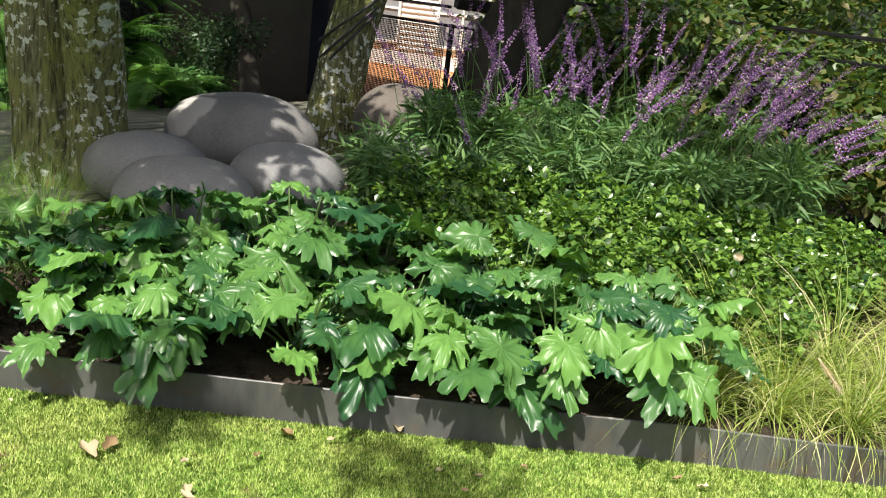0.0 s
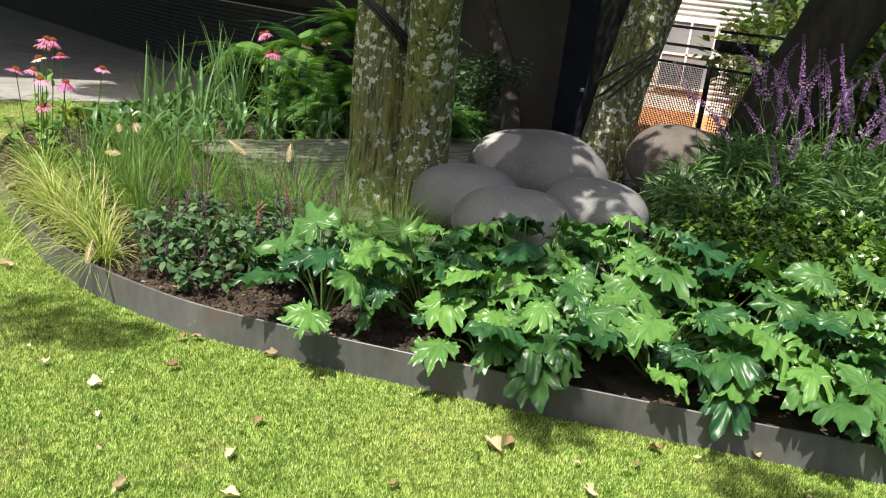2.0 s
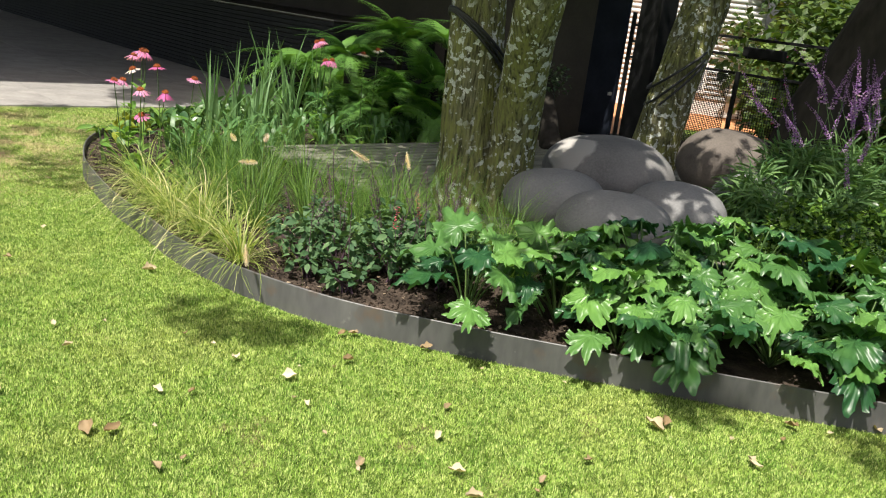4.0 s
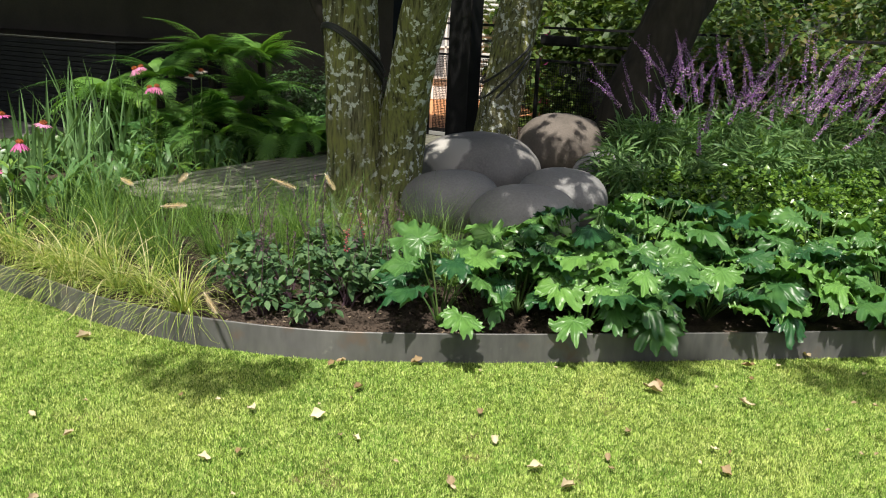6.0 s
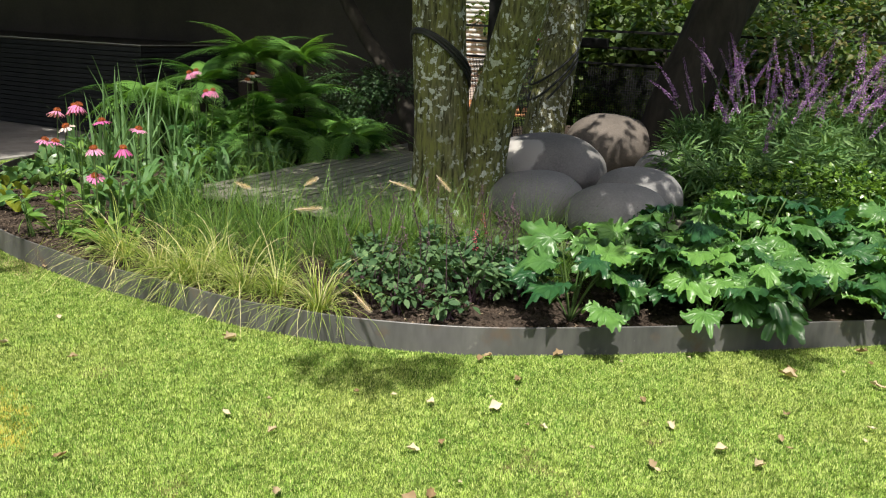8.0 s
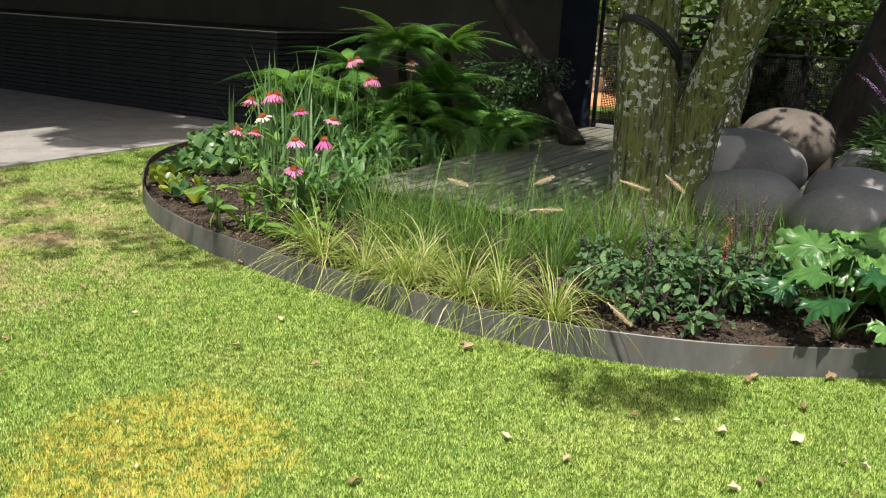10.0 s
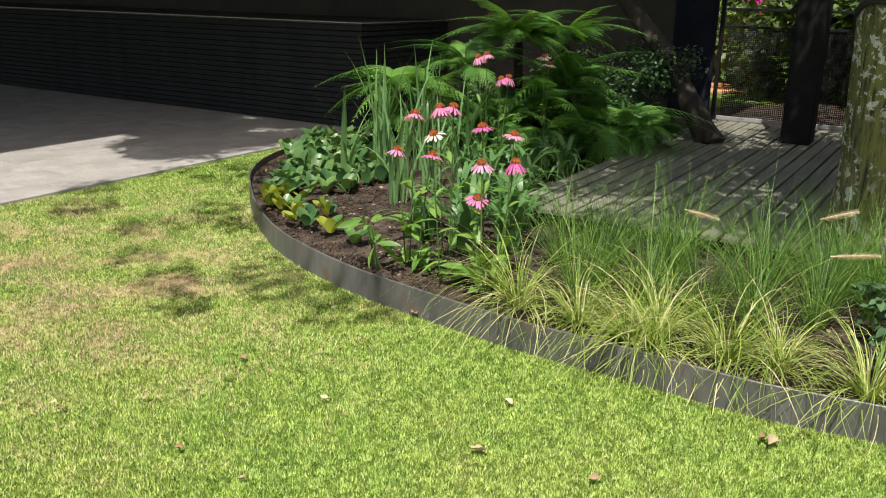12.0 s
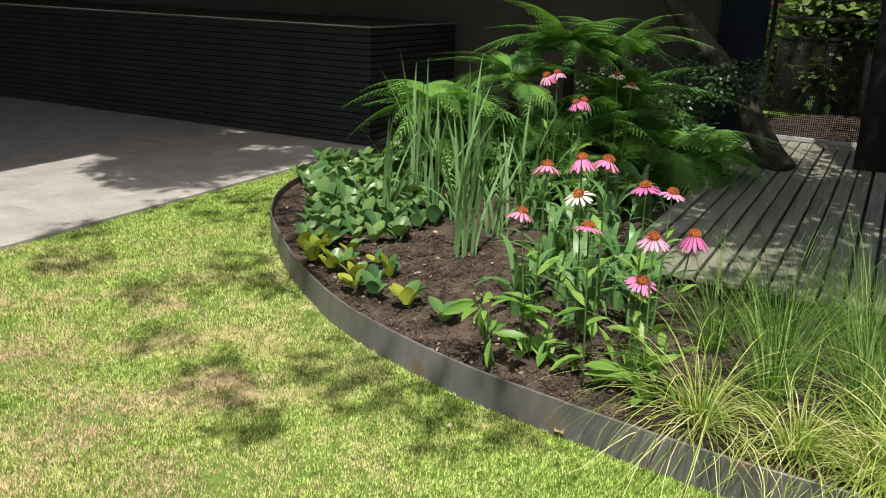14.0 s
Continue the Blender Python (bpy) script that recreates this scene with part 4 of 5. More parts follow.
def tuft_mesh(count, length, rise, bend, width, seed, lean=(0.0, 0.0), steps=8):
    """Blades that rise from one foot at angles in the range rise and bow over by angles in the range bend (degrees)."""
    g = np.random.default_rng(seed)
    a = g.uniform(0, 2 * np.pi, count)
    ln = length * g.uniform(0.5, 1.2, count)
    th0, bd = np.radians(g.uniform(*rise, count)), np.radians(g.uniform(*bend, count))
    s = np.linspace(0, 1, steps)
    th = th0[:, None] - bd[:, None] * s[None] ** 1.3
    ds = ln[:, None] / (steps - 1)
    out, h = np.cumsum(np.cos(th) * ds, 1) - np.cos(th[:, :1]) * ds, np.cumsum(np.sin(th) * ds, 1) - np.sin(th[:, :1]) * ds
    h = np.maximum(h, -0.085 + 0.01 * s[None])
    turn = a[:, None] + g.normal(0, 0.35, count)[:, None] * s[None]
    x = (0.045 * np.sqrt(g.random(count)) * np.cos(a))[:, None] + np.cos(turn) * out + lean[0] * s[None] ** 2 * ln[:, None]
    y = (0.045 * np.sqrt(g.random(count)) * np.sin(a))[:, None] + np.sin(turn) * out + lean[1] * s[None] ** 2 * ln[:, None]
    w = width * (1 - s[None] ** 1.8) * g.uniform(0.6, 1.4, count)[:, None] + 0.0002
    tw = g.uniform(-0.6, 0.6, count)
    sx, sy = -np.sin(turn + tw[:, None]) * w, np.cos(turn + tw[:, None]) * w
    v = np.stack([np.stack([x - sx, y - sy, h], -1), np.stack([x + sx, y + sy, h], -1)], 2).reshape(-1, 3)
    quad = np.array([(2 * i, 2 * i + 1, 2 * i + 3, 2 * i + 2) for i in range(steps - 1)])
    f = (quad[None] + (np.arange(count) * 2 * steps)[:, None, None]).reshape(-1, 4)
    me = bpy.data.meshes.new("foliage")
    me.vertices.add(len(v))
    me.vertices.foreach_set("co", v.reshape(-1))
    me.loops.add(f.size)
    me.loops.foreach_set("vertex_index", f.reshape(-1))
    me.polygons.add(len(f))
    me.polygons.foreach_set("loop_start", np.arange(0, f.size, 4))
    me.polygons.foreach_set("loop_total", np.full(len(f), 4))
    me.polygons.foreach_set("use_smooth", np.ones(len(f), bool))
    me.update(calc_edges=True)
    return me


def plume_mesh(seed, length=0.15):
    """A soft bristly seed head along x."""
    g = np.random.default_rng(seed)
    k = 330
    s = g.random(k)
    th = g.uniform(0, 2 * np.pi, k)
    r = 0.004 + 0.0 * s
    p = np.stack([s * length, r * np.cos(th), r * np.sin(th)], 1)
    ln = 0.016 * np.sin(np.pi * (0.12 + 0.83 * s)) + 0.006
    d = np.stack([np.full(k, 0.75), np.cos(th) * 0.75, np.sin(th) * 0.75], 1) * ln[:, None]
    side = np.cross(d, [1, 0, 0])
    side /= np.linalg.norm(side, axis=1)[:, None] + 1e-9
    v = np.stack([p - side * 0.0011, p + side * 0.0011, p + d], 1).reshape(-1, 3)
    f = np.arange(3 * k).reshape(-1, 3)
    tv, tf = tube([(-0.02, 0, 0), (length * 0.5, 0, 0), (length, 0, 0)], [0.003, 0.004, 0.001], 5, steps=3)
    verts = [tuple(q) for q in v] + [tuple(q) for q in tv]
    faces = [tuple(q) for q in f] + [tuple(i + 3 * k for i in q) for q in tf]
    return raw_mesh("plume", verts, faces, False)


PLUMES = [plume_mesh(i) for i in range(3)]
for me in PLUMES:
    me.materials.append(PLUME)


def grass_tuft(x, y, length, count, mat, seed, rise, bend, plumes=0, lean=(0, 0), width=0.0022, label="arching yellow-green ornamental grass at the bed edge", group="arching grasses", aim=-90):
    r = random.Random(seed)
    plant = root("grass_tuft", pose(x, y, 0.1), label, "grass", group)
    middle = (rise[0] + 2 * rise[1]) / 3
    tagged(part("upright_foliage", tuft_mesh(count // 2, length, (middle, rise[1]), bend, width, seed, lean), mat, plant), kind="stuff")
    tagged(part("arching_foliage", tuft_mesh(count - count // 2, length, (rise[0], middle), bend, width, seed + 5000, lean), mat, plant), kind="stuff")
    for i in range(plumes):
        a = aim + r.uniform(-60, 60)
        d, h = r.uniform(0.18, 0.38), r.uniform(0.18, 0.62) * min(1, length / 0.45)
        tip = Vector((math.cos(radians(a)) * d, math.sin(radians(a)) * d, h))
        st = part("plume_stem", stalk_mesh((0, 0, 0), tip, 0.0018, 0.0013, 0.1, 4), GRASS_YELLOW, plant)
        part("plume", r.choice(PLUMES), None, plant, m=Matrix.Translation(tip) @ pose(0, 0, 0, 0, r.uniform(-35, 30), a))


FRONT = ((-4.27, 4.46, 0.5), (-4.04, 4.21, 0.42), (-3.88, 4.02, 0.38), (-3.79, 3.92, 0.42), (-3.54, 3.77, 0.46), (-3.36, 3.66, 0.38), (-3.15, 3.38, 0.44), (-3.7, 4.1, 0.46))
for i, (x, y, ln) in enumerate(FRONT):
    grass_tuft(x, y, ln * 1.15, 190, GRASS_YELLOW, 100 + i, (12, 89), (50, 165), plumes=1 if i in (4, 6) else 0, lean=(-0.15, -0.17), width=0.0021)
BACK = ((-3.97, 4.5, 0.6), (-3.67, 4.36, 0.6), (-3.8, 4.68, 0.62), (-3.45, 4.2, 0.6), (-3.3, 4.02, 0.52), (-3.45, 4.65, 0.64), (-3.1, 4.4, 0.62), (-2.8, 4.3, 0.56), (-2.5, 4.25, 0.52), (-2.12, 4.1, 0.5), (-1.8, 4.0, 0.48),
        (-2.98, 4.05, 0.5), (-2.35, 4.0, 0.48), (-1.68, 3.78, 0.42), (-2.65, 4.1, 0.5), (-3.9, 5.05, 0.56), (-3.3, 4.9, 0.62), (-3.65, 5.0, 0.62), (-2.9, 4.62, 0.6), (-2.55, 4.5, 0.5))
for i, (x, y, ln) in enumerate(BACK):
    grass_tuft(x, y, ln * (1.3 if x > -2.6 else 1.12), 430 if x > -2.6 else 140, GRASS_GREEN, 140 + i, (40, 89) if x > -2.6 else (58, 89), (20, 150) if x > -2.6 else (15, 115), plumes=1 if i in (1, 4, 8, 11) else 0, width=0.0013 if x > -2.6 else 0.0015, label="fine feathery green grass beside the deck", group="feathery grasses", aim=-60)
RIGHT = ((1.22, 3.1, 0.5), (1.5, 3.08, 0.5), (1.8, 3.02, 0.48), (2.2, 3.1, 0.5), (1.4, 3.45, 0.6), (1.9, 3.45, 0.65), (2.4, 3.6, 0.7), (2.7, 3.2, 0.6), (1.65, 3.3, 0.55), (2.6, 4.0, 0.65), (2.05, 3.25, 0.6))
for i, (x, y, ln) in enumerate(RIGHT):
    grass_tuft(x, y, ln, 260, GRASS_YELLOW, 180 + i, (20, 89), (40, 150), plumes=1 if i in (1, 4) else 0, lean=(-0.1, -0.15), width=0.002)


def leafy_bush(name, x, y, height, radius, count, size, mat, label, category, seed, group="", width=0.28, template="lance", stems=6, z=0.1, stem_mat=None, clumps=14, flat=0.8, spreadk=0.42):
    """A bush: thin stems from one foot, and leaves in uneven clumps."""
    g = np.random.default_rng(seed)
    r = random.Random(seed)
    plant = root(name, pose(x, y, z), label, category, group)
    cs = []
    for i in range(clumps):
        a, d = g.uniform(0, 2 * np.pi), radius * np.sqrt(g.random()) * 0.8
        cs.append((np.cos(a) * d, np.sin(a) * d, height * g.uniform(0.35, 0.88) * (1 - 0.3 * (d / radius) ** 2)))
    mats = leaf_cloud(cs, np.full(clumps, radius * spreadk), count, size, flat, 0.15)
    mats = mats[mats[:, 2, 3] > 0.02]
    v, f = leaf_template(template, width)
    tagged(part("foliage", grid_mesh(v, f, mats, name="foliage"), mat, plant), kind="stuff")
    for i in range(stems):
        c = cs[i % clumps]
        tv, tf = tube([(r.uniform(-0.04, 0.04), r.uniform(-0.04, 0.04), -0.02), (c[0] * 0.4, c[1] * 0.4, c[2] * 0.55), c], [0.007, 0.003], 5, steps=3)
        part("stem", raw_mesh("stem", tv, tf), stem_mat or STALK, plant)
    return plant


# low hedge of small glossy leaves
k = 0
for x, y, h in ((-0.1, 4.25, 0.55), (0.3, 4.15, 0.6), (0.7, 4.05, 0.6), (1.1, 3.95, 0.58), (1.5, 3.95, 0.55), (1.95, 4.0, 0.52), (0.05, 4.65, 0.66), (0.5, 4.55, 0.7), (0.95, 4.45, 0.68), (1.4, 4.4, 0.66), (1.85, 4.4, 0.62),
                (2.35, 4.5, 0.55), (2.8, 4.4, 0.5), (0.75, 3.72, 0.46), (1.2, 3.65, 0.42), (0.4, 3.8, 0.48), (1.55, 3.62, 0.38)):
    leafy_bush("hedge_bush", x, y, h, 0.36, 2500, 0.044, HEDGE_LEAF, "low bush of small glossy bright green leaves", "bush", 300 + k, "low hedge bushes", 0.34, "diamond", clumps=38, spreadk=0.2)
    k += 1

# dark small-leaved herbs with reddish flower stems
for i, (x, y) in enumerate(((-2.85, 3.5), (-2.6, 3.4), (-2.38, 3.55), (-2.15, 3.5), (-2.75, 3.8), (-2.45, 3.85), (-2.2, 3.75), (-2.05, 3.45), (-1.98, 3.68), (-2.3, 3.4), (-2.75, 3.3), (-2.5, 3.2))):
    b = leafy_bush("herb_bush", x, y, 0.34 if i < 10 else 0.2, 0.18 if i < 10 else 0.12, 190 if i < 10 else 80, 0.054, HERB_LEAF, "small dark green herb with purple stems and red spikes", "herb", 340 + i, "dark herbs", 0.27, "lance", 7, stem_mat=HERB_STEM)
    r = random.Random(i)
    for j in range(4 if i < 10 else 1):
        top = Vector((r.uniform(-0.18, 0.18), r.uniform(-0.12, 0.12), r.uniform(0.4, 0.64)))
        st = part("flower_stem", stalk_mesh((0, 0, 0), top, 0.0025, 0.0015, 0.02, 4), HERB_STEM, b)
        mats = turned([tuple(top * (1 - 0.3 * (q / 30)) + Vector((r.uniform(-0.008, 0.008), r.uniform(-0.008, 0.008), 0))) for q in range(30)],
                      np.array([r.uniform(0, 6.28) for _ in range(30)]), np.array([r.uniform(-0.3, 0.6) for _ in range(30)]), np.zeros(30), np.full(30, 0.015))
        v, f = leaf_template("diamond", 0.35)
        part("flower_spike", grid_mesh(v, f, mats, name="flower_spike"), RED_FLOWER if j == 0 and i in (3, 9) else HERB_STEM, b, "small red blossoms" if j == 0 and i in (3, 9) else "")


# purple sage
def spike_mesh(seed, length=0.33):
    """A velvety flower spike along x with paired purple calyces and pale corollas."""
    g = np.random.default_rng(seed)
    mats, idx = [], []
    whorls = 32
    for i in range(whorls):
        s = i / whorls
        for j in range(4):
            a = 2 * np.pi * j / 4 + i * 0.8 + g.normal(0, 0.4)
            mats.append(((s + g.normal(0, 0.012)) * length, a, 0.0145 * (1.15 - 0.8 * s) * g.uniform(0.5, 1.4)))
            idx.append(1 if g.random() < 0.22 and s < 0.85 else 0)
    k = len(mats)
    out = np.zeros((k, 4, 4))
    for n, (x, a, sz) in enumerate(mats):
        d = np.array([0.45, math.cos(a), math.sin(a)])
        d /= np.linalg.norm(d)
        y = np.cross(d, [1, 0, 0])
        y /= np.linalg.norm(y)
        out[n, :3, 0], out[n, :3, 1], out[n, :3, 2] = d * sz, y * sz, np.cross(d, y) * sz
        out[n, :3, 3], out[n, 3, 3] = (x, 0.004 * math.cos(a), 0.004 * math.sin(a)), 1
    v = [(0, 0, 0), (0.5, 0.34, 0), (0.5, -0.17, 0.3), (0.5, -0.17, -0.3), (1, 0, 0)]
    f = [(0, 1, 2), (0, 2, 3), (0, 3, 1), (4, 2, 1), (4, 3, 2), (4, 1, 3)]
    me = grid_mesh(v, f, out, idx, "flower_spike", False)
    bend = np.zeros(len(me.vertices) * 3)
    me.vertices.foreach_get("co", bend)
    bend = bend.reshape(-1, 3)
    bend[:, 2] += 0.9 * bend[:, 0] ** 2 * g.uniform(-1, 0.6)
    me.vertices.foreach_set("co", bend.reshape(-1))
    me.materials.append(SAGE_PURPLE)
    me.materials.append(SAGE_WHITE)
    return me


SPIKES = [spike_mesh(i) for i in range(5)]


def sage(x, y, height, spikes, seed, lean):
    r = random.Random(seed)
    plant = leafy_bush("sage_bush", x, y, height, 0.42, 2300, 0.125, SAGE_LEAF, "purple flowering sage bush with narrow grey-green leaves", "flower bush", seed, "purple sage", 0.066, "lance", 10, flat=0.9)
    for i in range(spikes):
        a = r.uniform(0, 6.28)
        d = r.uniform(0.08, 0.4)
        base = Vector((math.cos(a) * d, math.sin(a) * d, height * r.uniform(0.6, 0.95)))
        way = Vector((math.cos(a) * 0.45 + lean, math.sin(a) * 0.3 - 0.12, r.uniform(0.55, 1.2))).normalized()
        ln = r.uniform(0.15, 0.45)
        tip = base + way * ln
        part("flower_stem", stalk_mesh(base * 0.5, tip, 0.003, 0.002, 0.03, 4), SAGE_LEAF, plant)
        s = r.uniform(0.75, 1.25)
        part("flower_spike", SPIKES[i % 5], None, plant, m=Matrix.Translation(tip) @ way.to_track_quat("X", "Z").to_matrix().to_4x4() @ Matrix.Diagonal((s, s, s, 1)))


for i, (x, y, h, n, ln) in enumerate(((-0.05, 5.0, 0.75, 5, -0.25), (0.45, 5.05, 0.88, 15, 0.0), (1.0, 5.0, 0.9, 18, 0.1), (1.55, 4.95, 0.88, 20, 0.35), (2.05, 4.9, 0.82, 22, 0.6), (0.75, 5.6, 1.0, 16, 0.0),
                                      (1.4, 5.6, 1.0, 16, 0.2), (2.0, 5.5, 0.95, 18, 0.45), (0.25, 5.5, 0.9, 10, -0.1))):
    sage(x, y, h, n, 400 + i, ln)


# sword-leaved and strap-leaved clumps
def sword_clump(name, x, y, length, spread, count, width, mat, label, seed, group, droop=0.22):
    plant = root(name, pose(x, y, 0.1), label, "plant", group)
    r = random.Random(seed)
    for i in range(count):
        a, ln = r.uniform(0, 6.28), length * r.uniform(0.6, 1.1)
        out = spread * r.uniform(0.1, 1)
        verts, faces = [], []
        n = 9
        fold = r.random() < 0.3
        b0 = Vector((r.uniform(-0.06, 0.06), r.uniform(-0.05, 0.05), 0))
        for j in range(n):
            s = j / (n - 1)
            c = b0 + Vector((math.cos(a) * out * s ** 1.7, math.sin(a) * out * s ** 1.7, ln * (s - (droop + (0.35 if fold else 0)) * s ** 3)))
            w = width * (1 - s ** 3) * (0.75 + 0.5 * math.sin(s * 3.1)) * 0.5 + 0.0004
            t = a + 1.2 + 0.5 * s
            side = Vector((math.cos(t), math.sin(t), 0)) * w
            up = Vector((math.cos(a), math.sin(a), 0.4)) * (-0.18 * w)
            verts += [c - side, c + up, c + side]
        for j in range(n - 1):
            q = j * 3
            faces += [(q, q + 1, q + 4, q + 3), (q + 1, q + 2, q + 5, q + 4)]
        part("leaf", raw_mesh("leaf", verts, faces), mat, plant)


for i, (x, y, ln, c) in enumerate(((-4.68, 6.49, 0.82, 12), (-4.73, 7.15, 0.85, 12), (-4.4, 6.85, 0.7, 11), (-4.72, 7.9, 1.0, 16), (-4.4, 7.6, 1.0, 16), (-4.15, 7.15, 0.85, 15), (-5.0, 7.3, 0.75, 9), (-4.55, 7.2, 0.9, 16), (-4.2, 8.0, 0.95, 14))):
    sword_clump("iris_clump", x, y, ln * 1.1, 0.42, c - 1, 0.019, IRIS_LEAF, "upright clump of blue-green sword-shaped leaves", 500 + i, "sword-leaf clumps", 0.1)
for i, (x, y) in enumerate(((-4.0, 6.75), (-3.75, 7.15), (-3.45, 7.4), (-3.15, 7.6), (-4.05, 6.3), (-3.95, 7.5), (-3.5, 7.85), (-2.85, 7.9), (-4.3, 6.1), (-3.7, 6.75), (-4.1, 7.0), (-3.65, 7.55), (-3.2, 7.95), (-3.95, 6.05), (-3.3, 7.15), (-4.35, 5.75), (-4.1, 5.6), (-4.4, 5.35), (-4.15, 5.3), (-4.0, 5.75), (-4.6, 5.6))):
    sword_clump("strap_plant", x, y, 0.58, 0.38, 17, 0.036, STRAP_LEAF, "low plant with broad arching strap leaves", 530 + i, "strap-leaf plants", 0.45)


# ferns
def frond_mesh(seed, length=1.0):
    """An arching fern frond along x: pinnae in pairs, each with small leaflets."""
    r = random.Random(seed)
    bend = r.uniform(0.8, 1.15)

    def line(s):
        return Vector((s * length * (1 - 0.12 * s), 0.05 * math.sin(s * 2 + seed) * s, length * (0.35 * s - bend * s * s)))

    verts, faces = [], []
    n = 20
    for i in range(n):
        s = 0.16 + 0.86 * i / n
        p = line(s)
        d = (line(s + 0.01) - p).normalized()
        plen = length * 0.28 * (1.04 - i / n) ** 0.85 * r.uniform(0.85, 1.08)
        for side in (1, -1):
            way = (Vector((0, side, 0)) * 0.9 + d * (0.55 + 0.5 * i / n) + Vector((0, 0, -0.1 + r.uniform(-0.08, 0.08)))).normalized()
            perp = (d - way * d.dot(way)).normalized()
            m = 9
            for j in range(m):
                t = (j + 0.4) / m
                c = p + way * plen * t + Vector((0, 0, -0.42 * plen * t * t))
                lw = 0.034 * length * (1.05 - i / n) * (1 - 0.75 * t) + 0.003
                thick = plen / m * 0.72
                for q in (1, -1):
                    k = len(verts)
                    verts += [c - way * thick, c + way * thick, c + perp * lw * q * 0.6 + way * thick * 1.05, c + perp * lw * q * 1.15 + way * thick * 0.75]
                    quad = (k, k + 1, k + 2, k + 3)
                    faces.append(quad if q * side > 0 else quad[::-1])
    base = len(verts)
    tv, tf = tube([line(0), line(0.35), line(0.7), line(0.99)], [0.007, 0.005, 0.003, 0.001], 5, steps=4)
    verts += tv
    faces += [tuple(i + base for i in q) for q in tf]
    return raw_mesh("frond", verts, faces)


FRONDS = [frond_mesh(i) for i in range(5)]
for me in FRONDS:
    me.materials.append(FERN_LEAF)


def fern(x, y, z, size, count, seed, label, tilt=-35):
    r = random.Random(seed)
    plant = root("fern", pose(x, y, 0.08), label, "fern", "ferns by the house")
    if z > 0.2:
        v, f = tube([(0, 0, 0), (0.02, 0, z * 0.5), (0, 0, z)], [0.05, 0.04], 10, 0.1, steps=4)
        part("stem", raw_mesh("stem", v, f), BARK_DARK, plant)
    for i in range(count):
        s = size * r.uniform(0.75, 1.12)
        a = 360 * i / count + r.uniform(-18, 18)
        m = Matrix.Translation((0, 0, z)) @ pose(0, 0, 0, 0, 0, a) @ pose(0, 0, 0, r.uniform(-15, 15), tilt + r.uniform(-26, 30), 0) @ Matrix.Diagonal((s, s, s, 1))
        part("frond", r.choice(FRONDS), None, plant, m=m)
    for i in range(count // 2):
        s = size * r.uniform(0.5, 0.8)
        m = Matrix.Translation((0, 0, z * 0.6)) @ pose(0, 0, 0, 0, 0, 720 * i / count + r.uniform(-25, 25)) @ pose(0, 0, 0, r.uniform(-20, 20), r.uniform(-22, 5), 0) @ Matrix.Diagonal((s, s, s, 1))
        part("frond", r.choice(FRONDS), None, plant, m=m)


fern(-3.45, 8.4, 1.02, 0.72, 21, 1, "tall fern with big arching bright green fronds", -37)
fern(-2.95, 8.62, 1.0, 0.7, 16, 13, "tall fern with big arching bright green fronds", -40)
fern(-3.95, 8.2, 0.8, 0.65, 16, 14, "spreading fern with arching green fronds", -40)
fern(-4.5, 8.25, 0.6, 0.75, 15, 2, "spreading fern with arching green fronds", -30)
fern(-2.75, 7.95, 0.3, 0.85, 13, 3, "fern with fronds hanging over the deck edge", -30)
fern(-3.3, 8.15, 0.4, 0.85, 15, 4, "spreading fern with arching green fronds")
fern(-4.25, 8.9, 0.4, 0.85, 14, 5, "spreading fern with arching green fronds")
fern(-2.4, 8.3, 0.25, 0.7, 11, 6, "small fern beside the leaning trunk", -30)
fern(-3.65, 7.95, 0.35, 0.75, 12, 8, "spreading fern with arching green fronds")
fern(-4.05, 8.3, 0.35, 0.75, 12, 9, "spreading fern with arching green fronds")
fern(-2.45, 7.75, 0.3, 0.6, 11, 11, "small fern hanging over the deck corner", -22)
fern(-3.35, 7.75, 0.3, 0.65, 12, 12, "spreading fern with arching green fronds", -30)
fern(-3.0, 8.3, 0.6, 0.85, 14, 7, "spreading fern with arching green fronds", -38)
for i, (x, y) in enumerate(((-3.95, 8.0), (-3.45, 8.5), (-2.95, 8.15), (-2.55, 8.75), (-3.2, 9.1), (-4.15, 9.2), (-3.7, 9.0), (-2.3, 8.45), (-4.45, 8.5))):
    leafy_bush("undergrowth", x, y, 0.5, 0.3, 520, 0.1, STRAP_LEAF, "dense low green undergrowth beneath the ferns", "plant", 660 + i, "undergrowth", 0.2, "lance", 5)
leafy_bush("shrub", -2.1, 8.85, 1.1, 0.55, 2600, 0.05, SHRUB_LEAF, "dense dark green shrub with small leaves", "shrub", 600, width=0.3, template="diamond")
leafy_bush("shrub", -2.6, 9.3, 1.0, 0.5, 1800, 0.05, SHRUB_LEAF, "dense dark green shrub with small leaves", "shrub", 601, width=0.3, template="diamond")


# round-leaved ground cover
def round_leaf(seed):
    r = random.Random(seed)
    verts, faces = [], []
    for s in [0, 0.15, 0.35, 0.55, 0.75, 0.9, 1.0]:
        w = 0.4 * math.sin(math.pi * min(1, 0.08 + 0.9 * s)) ** 0.6
        cup = 0.18 * s * s
        for t in (-1, -0.5, 0, 0.5, 1):
            verts.append((s, w * t, 0.22 * abs(t) ** 1.5 * w - cup + 0.015 * math.sin(7 * s + 3 * t + seed)))
    for i in range(6):
        for j in range(4):
            q = i * 5 + j
            faces.append((q, q + 1, q + 6, q + 5))
    return raw_mesh("leaf", [(x * 0.115, y * 0.115, z * 0.115) for x, y, z in verts], faces)


ROUNDS = [round_leaf(i) for i in range(4)]
for me in ROUNDS[:3]:
    me.materials.append(ROUND_LEAF)
